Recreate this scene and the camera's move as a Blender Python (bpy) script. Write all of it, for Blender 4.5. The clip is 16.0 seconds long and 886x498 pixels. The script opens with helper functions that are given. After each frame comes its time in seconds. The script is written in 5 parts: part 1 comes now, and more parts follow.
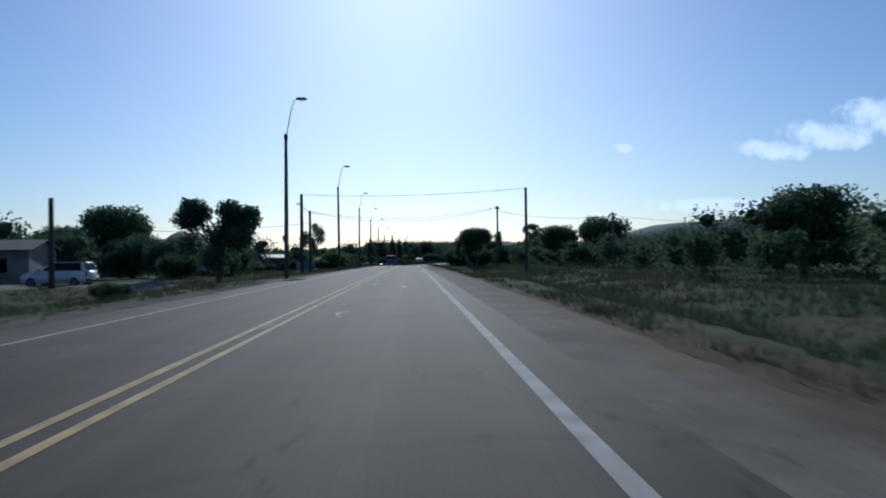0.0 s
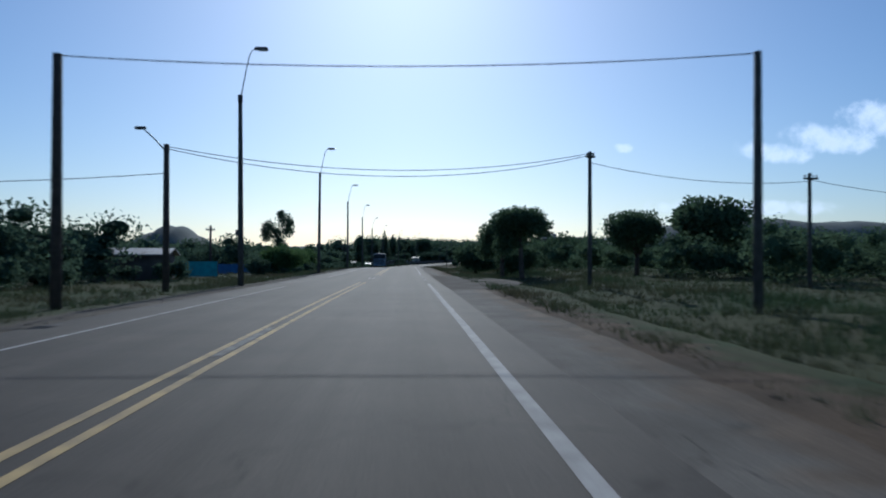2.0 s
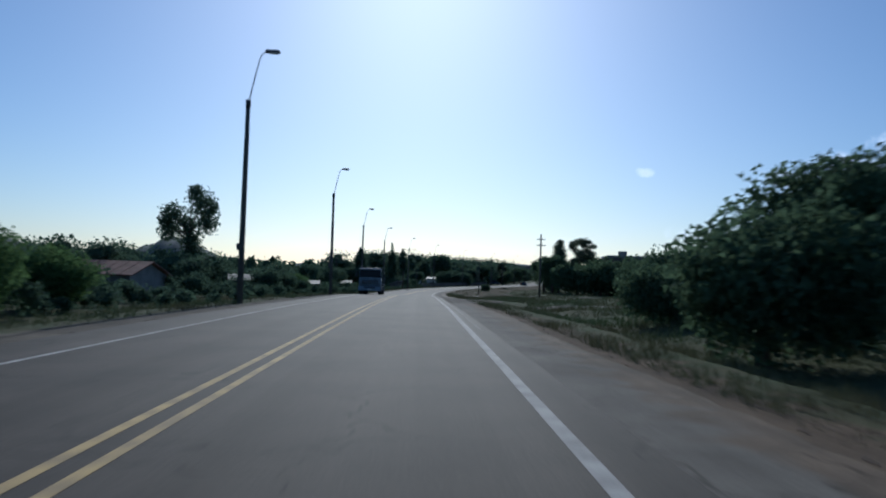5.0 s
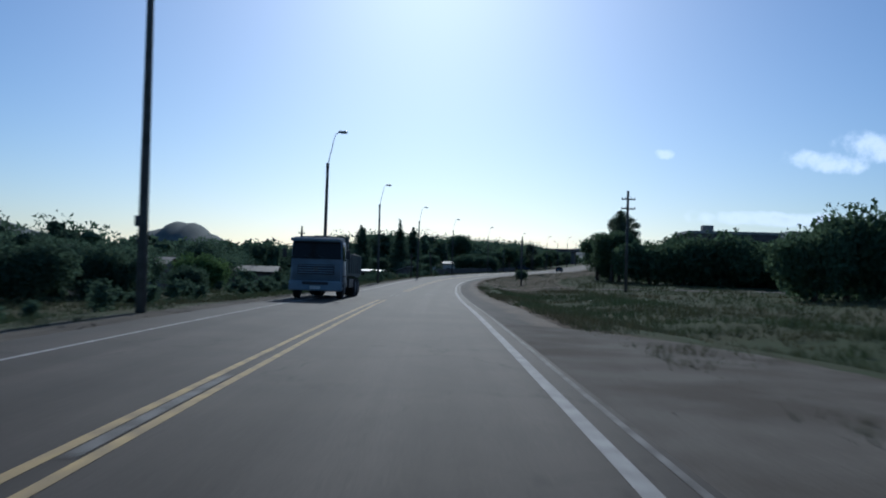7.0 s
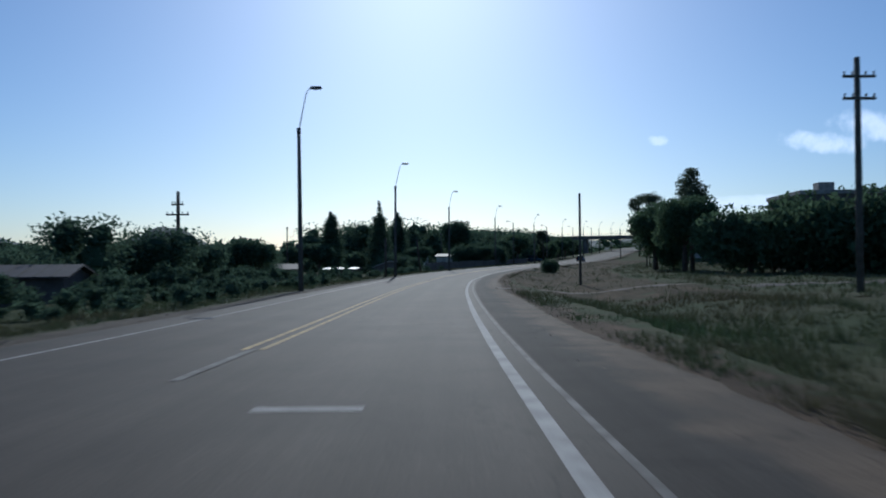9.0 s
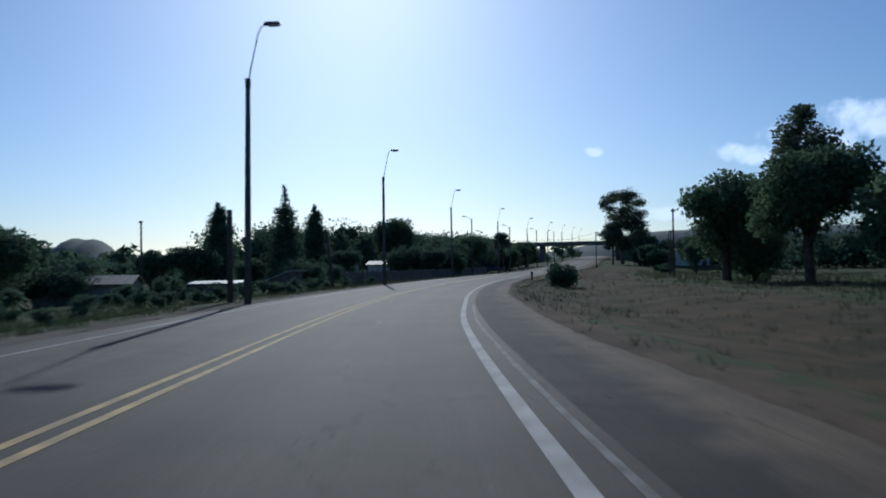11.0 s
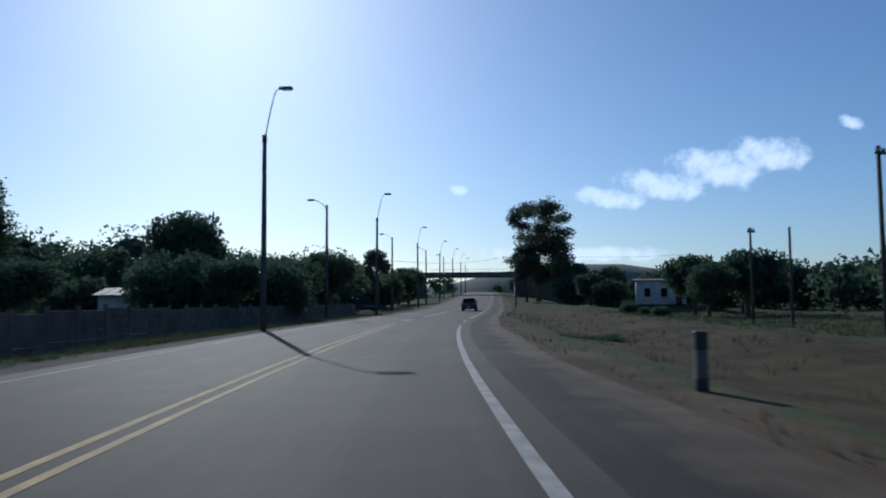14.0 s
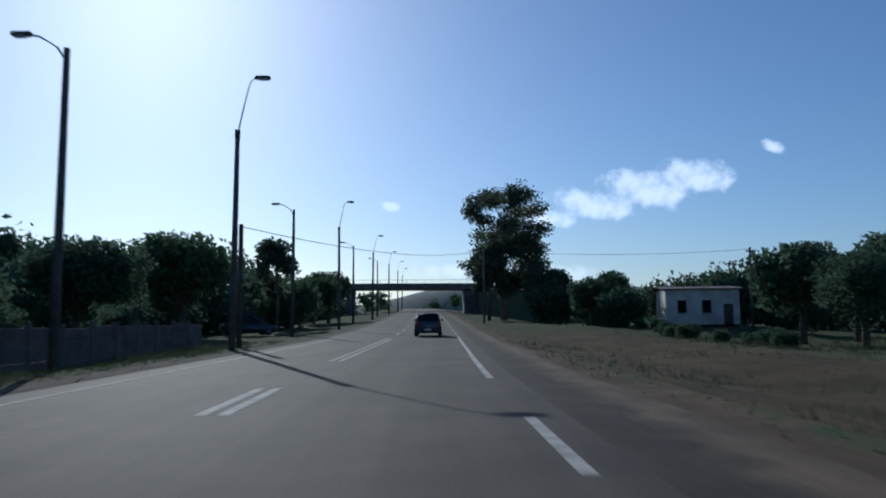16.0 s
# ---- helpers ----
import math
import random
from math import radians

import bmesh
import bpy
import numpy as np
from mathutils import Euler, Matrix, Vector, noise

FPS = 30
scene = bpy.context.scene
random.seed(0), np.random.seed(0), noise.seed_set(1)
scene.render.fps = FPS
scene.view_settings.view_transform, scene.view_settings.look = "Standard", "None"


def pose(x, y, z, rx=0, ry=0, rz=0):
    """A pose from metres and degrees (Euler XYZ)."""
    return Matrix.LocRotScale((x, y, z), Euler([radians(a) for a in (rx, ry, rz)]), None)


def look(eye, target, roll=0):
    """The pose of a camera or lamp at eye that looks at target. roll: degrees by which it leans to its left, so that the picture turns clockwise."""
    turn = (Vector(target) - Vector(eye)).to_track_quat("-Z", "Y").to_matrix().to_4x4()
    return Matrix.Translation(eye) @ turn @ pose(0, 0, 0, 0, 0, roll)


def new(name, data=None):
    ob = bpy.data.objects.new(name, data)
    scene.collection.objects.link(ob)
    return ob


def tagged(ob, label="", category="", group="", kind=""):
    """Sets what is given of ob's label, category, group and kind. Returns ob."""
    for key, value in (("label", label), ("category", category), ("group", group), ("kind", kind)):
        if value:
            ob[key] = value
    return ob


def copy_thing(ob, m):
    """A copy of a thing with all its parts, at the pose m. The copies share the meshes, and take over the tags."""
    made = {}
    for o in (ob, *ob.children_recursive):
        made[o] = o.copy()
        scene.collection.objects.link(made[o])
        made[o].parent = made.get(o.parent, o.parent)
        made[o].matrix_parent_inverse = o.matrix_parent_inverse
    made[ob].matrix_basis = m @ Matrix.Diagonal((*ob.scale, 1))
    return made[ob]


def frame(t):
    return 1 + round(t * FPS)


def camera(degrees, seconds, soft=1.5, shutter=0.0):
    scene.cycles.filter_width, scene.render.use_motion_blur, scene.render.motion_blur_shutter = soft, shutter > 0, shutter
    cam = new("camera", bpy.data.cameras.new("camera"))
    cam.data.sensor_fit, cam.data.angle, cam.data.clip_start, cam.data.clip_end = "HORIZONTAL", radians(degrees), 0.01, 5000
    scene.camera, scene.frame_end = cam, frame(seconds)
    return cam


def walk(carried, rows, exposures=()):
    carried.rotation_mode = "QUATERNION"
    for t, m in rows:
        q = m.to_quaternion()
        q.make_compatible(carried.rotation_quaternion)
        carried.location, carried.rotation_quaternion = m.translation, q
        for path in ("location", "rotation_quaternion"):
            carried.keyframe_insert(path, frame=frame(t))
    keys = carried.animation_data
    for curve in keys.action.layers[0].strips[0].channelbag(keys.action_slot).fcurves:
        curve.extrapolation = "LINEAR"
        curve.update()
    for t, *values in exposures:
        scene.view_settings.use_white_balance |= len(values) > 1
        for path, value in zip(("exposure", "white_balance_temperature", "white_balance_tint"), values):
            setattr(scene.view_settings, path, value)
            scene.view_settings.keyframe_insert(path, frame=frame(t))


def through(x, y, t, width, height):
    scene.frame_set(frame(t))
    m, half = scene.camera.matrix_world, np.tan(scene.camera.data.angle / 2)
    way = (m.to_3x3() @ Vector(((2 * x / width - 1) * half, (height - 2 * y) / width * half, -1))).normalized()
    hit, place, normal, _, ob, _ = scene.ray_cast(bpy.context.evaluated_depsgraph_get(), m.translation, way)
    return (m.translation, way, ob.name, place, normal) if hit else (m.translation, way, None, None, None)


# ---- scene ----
cam = camera(60.0, 16.0, soft=1.9, shutter=0.3)
# seconds, eye, point looked at, lean
PATH = [
    (0.0, (-0.030, -8.348, 1.212), (0.784, 11.634, 1.451), -0.74),
    (0.5, (-0.013, 3.348, 1.287), (0.899, 23.326, 1.436), -1.01),
    (1.0, (0.023, 15.074, 1.319), (0.866, 35.054, 1.615), 0.13),
    (1.5, (0.043, 26.935, 1.363), (1.058, 46.907, 1.647), 0.13),
    (2.0, (-0.018, 38.781, 1.413), (0.923, 58.758, 1.622), 0.14),
    (2.5, (-0.102, 50.624, 1.332), (0.696, 70.603, 1.772), 0.95),
    (3.0, (-0.043, 62.429, 1.466), (0.728, 82.409, 1.946), 1.70),
    (3.5, (-0.083, 74.175, 1.288), (0.869, 94.142, 1.914), 1.57),
    (4.0, (-0.073, 85.877, 1.268), (0.433, 105.859, 1.924), 1.61),
    (4.5, (-0.144, 97.605, 1.263), (0.488, 117.580, 2.036), 1.93),
    (7.0, (-0.057, 157.745, 1.070), (0.164, 177.741, 1.432), 1.67),
    (7.5, (0.137, 169.280, 0.933), (0.383, 189.277, 1.108), 1.58),
    (8.0, (0.331, 180.825, 0.738), (0.459, 200.825, 0.815), -0.08),
    (8.5, (0.432, 192.301, 0.479), (0.800, 212.295, 0.821), 0.03),
    (9.0, (0.644, 203.752, 0.211), (1.022, 223.746, 0.488), -0.54),
    (11.5, (2.890, 260.096, -0.305), (5.331, 279.928, 0.557), -0.77),
    (12.0, (4.047, 270.762, -0.250), (6.910, 290.517, 0.986), -0.83),
    (12.5, (5.369, 281.312, -0.282), (9.030, 300.922, 1.152), -1.44),
    (13.0, (7.087, 291.736, -0.220), (11.451, 311.192, 1.342), -1.01),
    (13.5, (9.151, 301.999, -0.179), (14.104, 321.318, 1.318), -0.80),
    (14.0, (11.439, 312.081, -0.122), (16.962, 331.244, 1.379), -0.39),
    (14.5, (13.850, 321.951, -0.103), (19.806, 340.981, 1.438), -0.09),
    (15.0, (16.503, 331.572, -0.038), (23.030, 350.393, 1.737), 0.42),
    (15.5, (19.258, 340.983, 0.011), (26.151, 359.660, 1.926), -0.33),
    (16.0, (21.947, 350.283, 0.124), (29.157, 368.835, 2.084), -0.30),
]
walk(cam, [(t, look(eye, target, roll)) for t, eye, target, roll in PATH], exposures=((0.0, 0.10, 4800, 7), (9.0, 0.10, 4800, 7), (14.0, 0.16, 4850, 7), (16.0, 0.18, 4880, 7)))

# ---- daylight: low sun ahead of the road ----
SUN_ELEV, SUN_AZ = radians(26.5), radians(-0.4)   # azimuth from +y towards +x
world = bpy.data.worlds.new("daylight")
scene.world = world
world.use_nodes = True
wn = world.node_tree.nodes
wl = world.node_tree.links
sky = wn.new("ShaderNodeTexSky")
sky.sky_type = 'NISHITA'
sky.sun_disc = False
sky.sun_elevation = SUN_ELEV
sky.sun_rotation = SUN_AZ
sky.altitude = 40
sky.air_density = 1.0
sky.dust_density = 0.66
sky.ozone_density = 2.4
wn["Background"].inputs["Strength"].default_value = 0.058
wl.new(sky.outputs["Color"], wn["Background"].inputs["Color"])

sun_data = bpy.data.lights.new("sun", 'SUN')
sun_data.energy = 2.8
sun_data.angle = radians(0.5)
sun_data.color = (1.0, 0.85, 0.64)
sun = new("sun", sun_data)
sun_dir = Vector((math.sin(SUN_AZ) * math.cos(SUN_ELEV), math.cos(SUN_AZ) * math.cos(SUN_ELEV), math.sin(SUN_ELEV)))
sun.matrix_world = look(sun_dir * 200, (0, 0, 0))

# ---- materials ----
def material(name, colour, rough=0.8, metal=0.0, spec=0.5, second=None, scale=6.0, fine=60.0, bump=0.0, per_object=0.0, per_island=0.0, sheen=0.0, through=0.0):
    """Two-scale noise between colour and second, fine relief, optional change from piece to piece."""
    m = bpy.data.materials.new(name)
    m.use_nodes = True
    nt = m.node_tree
    b = nt.nodes["Principled BSDF"]
    b.inputs["Roughness"].default_value = rough
    b.inputs["Metallic"].default_value = metal
    b.inputs["Specular IOR Level"].default_value = spec
    tc = nt.nodes.new("ShaderNodeTexCoord")
    big = nt.nodes.new("ShaderNodeTexNoise")
    big.inputs["Scale"].default_value = scale
    big.inputs["Detail"].default_value = 5
    small = nt.nodes.new("ShaderNodeTexNoise")
    small.inputs["Scale"].default_value = fine
    small.inputs["Detail"].default_value = 3
    nt.links.new(tc.outputs["Object"], big.inputs["Vector"])
    nt.links.new(tc.outputs["Object"], small.inputs["Vector"])
    second = second or tuple(c * 0.7 for c in colour)
    ramp = nt.nodes.new("ShaderNodeMapRange")
    ramp.inputs["From Min"].default_value = 0.36
    ramp.inputs["From Max"].default_value = 0.64
    nt.links.new(big.outputs["Fac"], ramp.inputs["Value"])
    mix = nt.nodes.new("ShaderNodeMix")
    mix.data_type = 'RGBA'
    mix.inputs["A"].default_value = (*colour, 1)
    mix.inputs["B"].default_value = (*second, 1)
    nt.links.new(ramp.outputs["Result"], mix.inputs["Factor"])
    grain = nt.nodes.new("ShaderNodeMix")
    grain.data_type = 'RGBA'
    grain.blend_type = 'OVERLAY'
    grain.inputs["Factor"].default_value = 0.35
    nt.links.new(mix.outputs["Result"], grain.inputs["A"])
    nt.links.new(small.outputs["Color"], grain.inputs["B"])
    bw = nt.nodes.new("ShaderNodeRGBToBW")
    nt.links.new(small.outputs["Color"], bw.inputs["Color"])
    nt.links.new(bw.outputs["Val"], grain.inputs["B"])
    out = grain.outputs["Result"]
    if per_object or per_island:
        hsv = nt.nodes.new("ShaderNodeHueSaturation")
        rng = nt.nodes.new("ShaderNodeMapRange")
        amount = per_object or per_island
        rng.inputs["To Min"].default_value = 1 - amount
        rng.inputs["To Max"].default_value = 1 + amount
        if per_object:
            info = nt.nodes.new("ShaderNodeObjectInfo")
            nt.links.new(info.outputs["Random"], rng.inputs["Value"])
        else:
            info = nt.nodes.new("ShaderNodeNewGeometry")
            nt.links.new(info.outputs["Random Per Island"], rng.inputs["Value"])
        nt.links.new(rng.outputs["Result"], hsv.inputs["Value"])
        nt.links.new(out, hsv.inputs["Color"])
        out = hsv.outputs["Color"]
    nt.links.new(out, b.inputs["Base Color"])
    if bump:
        bp = nt.nodes.new("ShaderNodeBump")
        bp.inputs["Strength"].default_value = bump
        bp.inputs["Distance"].default_value = 0.02
        nt.links.new(small.outputs["Fac"], bp.inputs["Height"])
        nt.links.new(bp.outputs["Normal"], b.inputs["Normal"])
    if through:
        tr = nt.nodes.new("ShaderNodeBsdfTranslucent")
        nt.links.new(out, tr.inputs["Color"])
        ms = nt.nodes.new("ShaderNodeMixShader")
        ms.inputs["Fac"].default_value = through
        nt.links.new(b.outputs["BSDF"], ms.inputs[1])
        nt.links.new(tr.outputs["BSDF"], ms.inputs[2])
        nt.links.new(ms.outputs["Shader"], nt.nodes["Material Output"].inputs["Surface"])
    return m


def emitter(name, colour, power):
    m = bpy.data.materials.new(name)
    m.use_nodes = True
    b = m.node_tree.nodes["Principled BSDF"]
    b.inputs["Base Color"].default_value = (*colour, 1)
    b.inputs["Emission Color"].default_value = (*colour, 1)
    b.inputs["Emission Strength"].default_value = power
    return m


def lane_material(name, colour, second, rough, spec, edge=None, beyond=None, wander=1.6, cracks=0.0, tracks=0.0, bump=0.3):
    """A surface along the road, read by its lane coordinates (offset, length): streaks, wheel tracks, cracks,
    and past the offset edge a ragged change into the colour beyond."""
    m = bpy.data.materials.new(name)
    m.use_nodes = True
    nt = m.node_tree
    b = nt.nodes["Principled BSDF"]
    b.inputs["Roughness"].default_value = rough
    b.inputs["Specular IOR Level"].default_value = spec
    tc = nt.nodes.new("ShaderNodeTexCoord")

    def noise(source, scale, detail=4, stretch=None):
        n = nt.nodes.new("ShaderNodeTexNoise")
        n.inputs["Scale"].default_value = scale
        n.inputs["Detail"].default_value = detail
        if stretch:
            mp = nt.nodes.new("ShaderNodeMapping")
            mp.inputs["Scale"].default_value = stretch
            nt.links.new(source, mp.inputs["Vector"])
            source = mp.outputs["Vector"]
        nt.links.new(source, n.inputs["Vector"])
        return n.outputs["Fac"]

    def calc(op, a, c=0.0):
        n = nt.nodes.new("ShaderNodeMath")
        n.operation = op
        for k, v in enumerate((a, c)):
            if isinstance(v, (int, float)):
                n.inputs[k].default_value = v
            else:
                nt.links.new(v, n.inputs[k])
        return n.outputs["Value"]

    def span(v, a, c, lo=0.0, hi=1.0):
        n = nt.nodes.new("ShaderNodeMapRange")
        for key, val in (("From Min", a), ("From Max", c), ("To Min", lo), ("To Max", hi)):
            n.inputs[key].default_value = val
        nt.links.new(v, n.inputs["Value"])
        return n.outputs["Result"]

    def blend(fac, one, two):
        n = nt.nodes.new("ShaderNodeMix")
        n.data_type = 'RGBA'
        nt.links.new(fac, n.inputs["Factor"])
        for key, v in (("A", one), ("B", two)):
            if isinstance(v, tuple):
                n.inputs[key].default_value = (*v, 1)
            else:
                nt.links.new(v, n.inputs[key])
        return n.outputs["Result"]

    sep = nt.nodes.new("ShaderNodeSeparateXYZ")
    nt.links.new(tc.outputs["UV"], sep.inputs["Vector"])
    off = calc('ABSOLUTE', sep.outputs["X"])
    grit = noise(tc.outputs["Object"], 38.0, 3)
    blot = noise(tc.outputs["Object"], 0.55, 6)
    broad = noise(tc.outputs["Object"], 0.11, 3)
    streak = noise(tc.outputs["UV"], 1.0, 4, (2.6, 0.035, 1.0))
    out = blend(span(blot, 0.36, 0.64), colour, second)
    if beyond:
        ragged = calc('ADD', off, calc('MULTIPLY', calc('SUBTRACT', noise(tc.outputs["Object"], 1.1, 6), 0.5), wander))
        out = blend(span(ragged, edge - 0.22, edge + 0.22), out, blend(span(noise(tc.outputs["Object"], 0.8, 6), 0.36, 0.64), beyond[0], beyond[1]))
    gain = calc('MULTIPLY', span(streak, 0.3, 0.7, 0.86, 1.14), span(grit, 0.3, 0.7, 0.72, 1.28))
    gain = calc('MULTIPLY', gain, span(broad, 0.35, 0.65, 0.9, 1.1))
    if tracks:
        wave = calc('COSINE', calc('MULTIPLY', calc('SUBTRACT', off, 1.15), 2 * math.pi / 1.5))
        gain = calc('MULTIPLY', gain, calc('SUBTRACT', 1.0, calc('MULTIPLY', wave, tracks)))
    if cracks:
        v = nt.nodes.new("ShaderNodeTexVoronoi")
        v.feature = 'DISTANCE_TO_EDGE'
        v.inputs["Scale"].default_value = 0.42
        wob = nt.nodes.new("ShaderNodeVectorMath")
        jig = nt.nodes.new("ShaderNodeTexNoise")
        jig.inputs["Scale"].default_value = 1.4
        nt.links.new(tc.outputs["Object"], jig.inputs["Vector"])
        nt.links.new(tc.outputs["Object"], wob.inputs[0])
        nt.links.new(jig.outputs["Color"], wob.inputs[1])
        nt.links.new(wob.outputs["Vector"], v.inputs["Vector"])
        line = span(v.outputs["Distance"], 0.004, 0.012, 1.0, 0.0)
        gain = calc('MULTIPLY', gain, calc('SUBTRACT', 1.0, calc('MULTIPLY', calc('MULTIPLY', line, span(broad, 0.46, 0.56)), cracks)))
    tint = nt.nodes.new("ShaderNodeHueSaturation")
    nt.links.new(gain, tint.inputs["Value"])
    nt.links.new(out, tint.inputs["Color"])
    nt.links.new(tint.outputs["Color"], b.inputs["Base Color"])
    bp = nt.nodes.new("ShaderNodeBump")
    bp.inputs["Strength"].default_value = bump
    bp.inputs["Distance"].default_value = 0.015
    nt.links.new(grit, bp.inputs["Height"])
    nt.links.new(bp.outputs["Normal"], b.inputs["Normal"])
    return m


DIRT_TONES = ((0.128, 0.096, 0.066), (0.084, 0.066, 0.048))
FIELD_TONES = ((0.064, 0.080, 0.042), (0.082, 0.080, 0.046))
ASPHALT = lane_material("asphalt", (0.070, 0.059, 0.048), (0.053, 0.045, 0.038), 0.82, 0.12, cracks=0.5, tracks=0.11, bump=0.25)
ASPHALT_OLD = lane_material("worn_asphalt", (0.092, 0.082, 0.068), (0.150, 0.135, 0.112), 0.92, 0.1, 5.15, DIRT_TONES, 2.2, cracks=0.5, bump=0.5)
SHOULDER_DARK = lane_material("dark_shoulder_asphalt", (0.040, 0.035, 0.030), (0.056, 0.049, 0.041), 0.9, 0.1, 5.2, DIRT_TONES, 1.4, cracks=0.4, bump=0.4)
DIRT = lane_material("brown_dirt", *DIRT_TONES, 1.0, 0.04, 6.9, FIELD_TONES, 2.6, bump=0.8)
DRY_EARTH = lane_material("dry_earth_field", (0.100, 0.076, 0.047), (0.062, 0.054, 0.034), 1.0, 0.04, 17.5, FIELD_TONES, 5.0, bump=0.8)
GRAVEL_EDGE = lane_material("grey_gravel_verge", (0.135, 0.117, 0.092), (0.095, 0.083, 0.067), 1.0, 0.05, 5.6, FIELD_TONES, 2.0, bump=0.8)
WHITE_LINE = material("white_road_paint", (0.41, 0.39, 0.36), rough=0.85, spec=0.2, second=(0.25, 0.24, 0.22), scale=3.0, fine=30, bump=0.2)
YELLOW_LINE = material("yellow_road_paint", (0.50, 0.36, 0.15), rough=0.85, spec=0.2, second=(0.29, 0.22, 0.12), scale=3.0, fine=30, bump=0.2)
FADED_LINE = material("faded_white_paint", (0.19, 0.18, 0.165), rough=0.85, spec=0.2, second=(0.080, 0.074, 0.066), scale=4.0, fine=30, bump=0.2)
GRAVEL = material("pale_gravel", (0.25, 0.22, 0.18), rough=1.0, spec=0.05, second=(0.17, 0.15, 0.125), scale=1.3, fine=25, bump=0.7)
FIELD = material("rough_grass_field", (0.064, 0.080, 0.042), rough=1.0, spec=0.03, second=(0.082, 0.080, 0.046), scale=0.10, fine=3.0, bump=0.8)
GRASS = material("grass_blades", (0.070, 0.106, 0.050), rough=0.9, spec=0.1, second=(0.112, 0.104, 0.060), scale=0.12, fine=4, per_island=0.3, through=0.22)
STONE = material("pale_stone", (0.19, 0.165, 0.13), rough=0.95, spec=0.1, second=(0.10, 0.085, 0.07), scale=3.0, fine=30, per_island=0.4)
CONCRETE = material("grey_concrete", (0.30, 0.29, 0.27), rough=0.9, second=(0.20, 0.19, 0.18), scale=2.0, fine=30, bump=0.3)
CONCRETE_DARK = material("stained_concrete", (0.15, 0.145, 0.135), rough=0.9, second=(0.095, 0.09, 0.085), scale=0.6, fine=20, bump=0.3)
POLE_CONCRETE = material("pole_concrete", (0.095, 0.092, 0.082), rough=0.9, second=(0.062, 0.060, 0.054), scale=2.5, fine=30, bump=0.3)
WOOD_POLE = material("tarred_wood", (0.085, 0.065, 0.05), rough=0.9, second=(0.05, 0.04, 0.032), scale=4.0, fine=40, bump=0.4)
STEEL = material("galvanised_steel", (0.42, 0.43, 0.44), rough=0.45, metal=0.8, scale=6, fine=50)
DARK_STEEL = material("dark_steel", (0.09, 0.09, 0.095), rough=0.5, metal=0.6, scale=6, fine=50)
CABLE = material("black_cable", (0.02, 0.02, 0.02), rough=0.6)
LENS = material("lamp_glass", (0.55, 0.55, 0.52), rough=0.2)
BARK = material("rough_bark", (0.115, 0.09, 0.07), rough=0.95, second=(0.06, 0.05, 0.04), scale=4, fine=25, bump=0.7)
BARK_PALE = material("pale_gum_bark", (0.26, 0.23, 0.19), rough=0.9, second=(0.13, 0.11, 0.09), scale=3, fine=25, bump=0.5)
LEAF = material("green_leaves", (0.105, 0.152, 0.086), rough=0.95, second=(0.080, 0.122, 0.068), spec=0.05, scale=0.5, fine=6, per_island=0.28, through=0.45)
LEAF_BRIGHT = material("light_green_leaves", (0.115, 0.180, 0.068), rough=0.95, second=(0.086, 0.145, 0.054), spec=0.05, scale=0.5, fine=6, per_island=0.28, through=0.45)
LEAF_DARK = material("dark_green_leaves", (0.090, 0.134, 0.086), rough=0.95, second=(0.068, 0.104, 0.068), spec=0.05, scale=0.5, fine=6, per_island=0.28, through=0.45)
LEAF_GUM = material("olive_gum_leaves", (0.110, 0.136, 0.092), rough=0.95, second=(0.080, 0.100, 0.068), spec=0.05, scale=0.5, fine=6, per_island=0.28, through=0.45)
# far hillside tone, paled so the colour itself carries the distance haze
HAZED_HILL = material("haze_paled_hillside", (0.145, 0.165, 0.150), rough=1.0, second=(0.105, 0.122, 0.112), scale=0.008, fine=0.06)
PLASTER = material("white_plaster", (0.56, 0.54, 0.50), rough=0.9, second=(0.40, 0.38, 0.35), scale=0.9, fine=20, bump=0.2)
PLASTER_GREY = material("grey_plaster", (0.26, 0.255, 0.245), rough=0.9, second=(0.17, 0.165, 0.16), scale=0.9, fine=20, bump=0.2)
BLOCKWORK = material("bare_blockwork", (0.15, 0.13, 0.12), rough=0.95, spec=0.2, second=(0.09, 0.08, 0.074), scale=1.2, fine=16, bump=0.5)
BLUE_PAINT = material("blue_paint", (0.05, 0.15, 0.36), rough=0.6, scale=2, fine=30)
TEAL_PAINT = material("turquoise_paint", (0.07, 0.34, 0.38), rough=0.6, scale=2, fine=30)
ROOF_TIN = material("weathered_tin_roof", (0.38, 0.38, 0.37), rough=0.6, metal=0.3, second=(0.26, 0.24, 0.22), scale=1.2, fine=20)
ROOF_DARK = material("dark_roof_sheet", (0.07, 0.06, 0.058), rough=0.7, scale=1.2, fine=20)
ROOF_TILE = material("faded_red_roof", (0.22, 0.10, 0.07), rough=0.85, scale=1.5, fine=20, bump=0.3)
WINDOW_GLASS = material("dark_window_glass", (0.010, 0.011, 0.013), rough=0.06, spec=0.15)
PAINT_DARK = material("dark_car_paint", (0.030, 0.050, 0.066), rough=0.25, spec=0.6, scale=2, fine=80)
PAINT_WHITE = material("white_car_paint", (0.70, 0.71, 0.72), rough=0.28, spec=0.6, scale=2, fine=80)
PAINT_SILVER = material("silver_car_paint", (0.42, 0.43, 0.45), rough=0.3, metal=0.5, scale=2, fine=80)
PAINT_BLUEGREY = material("dusty_blue_grey_paint", (0.19, 0.24, 0.285), rough=0.5, second=(0.135, 0.17, 0.205), scale=1.2, fine=50)
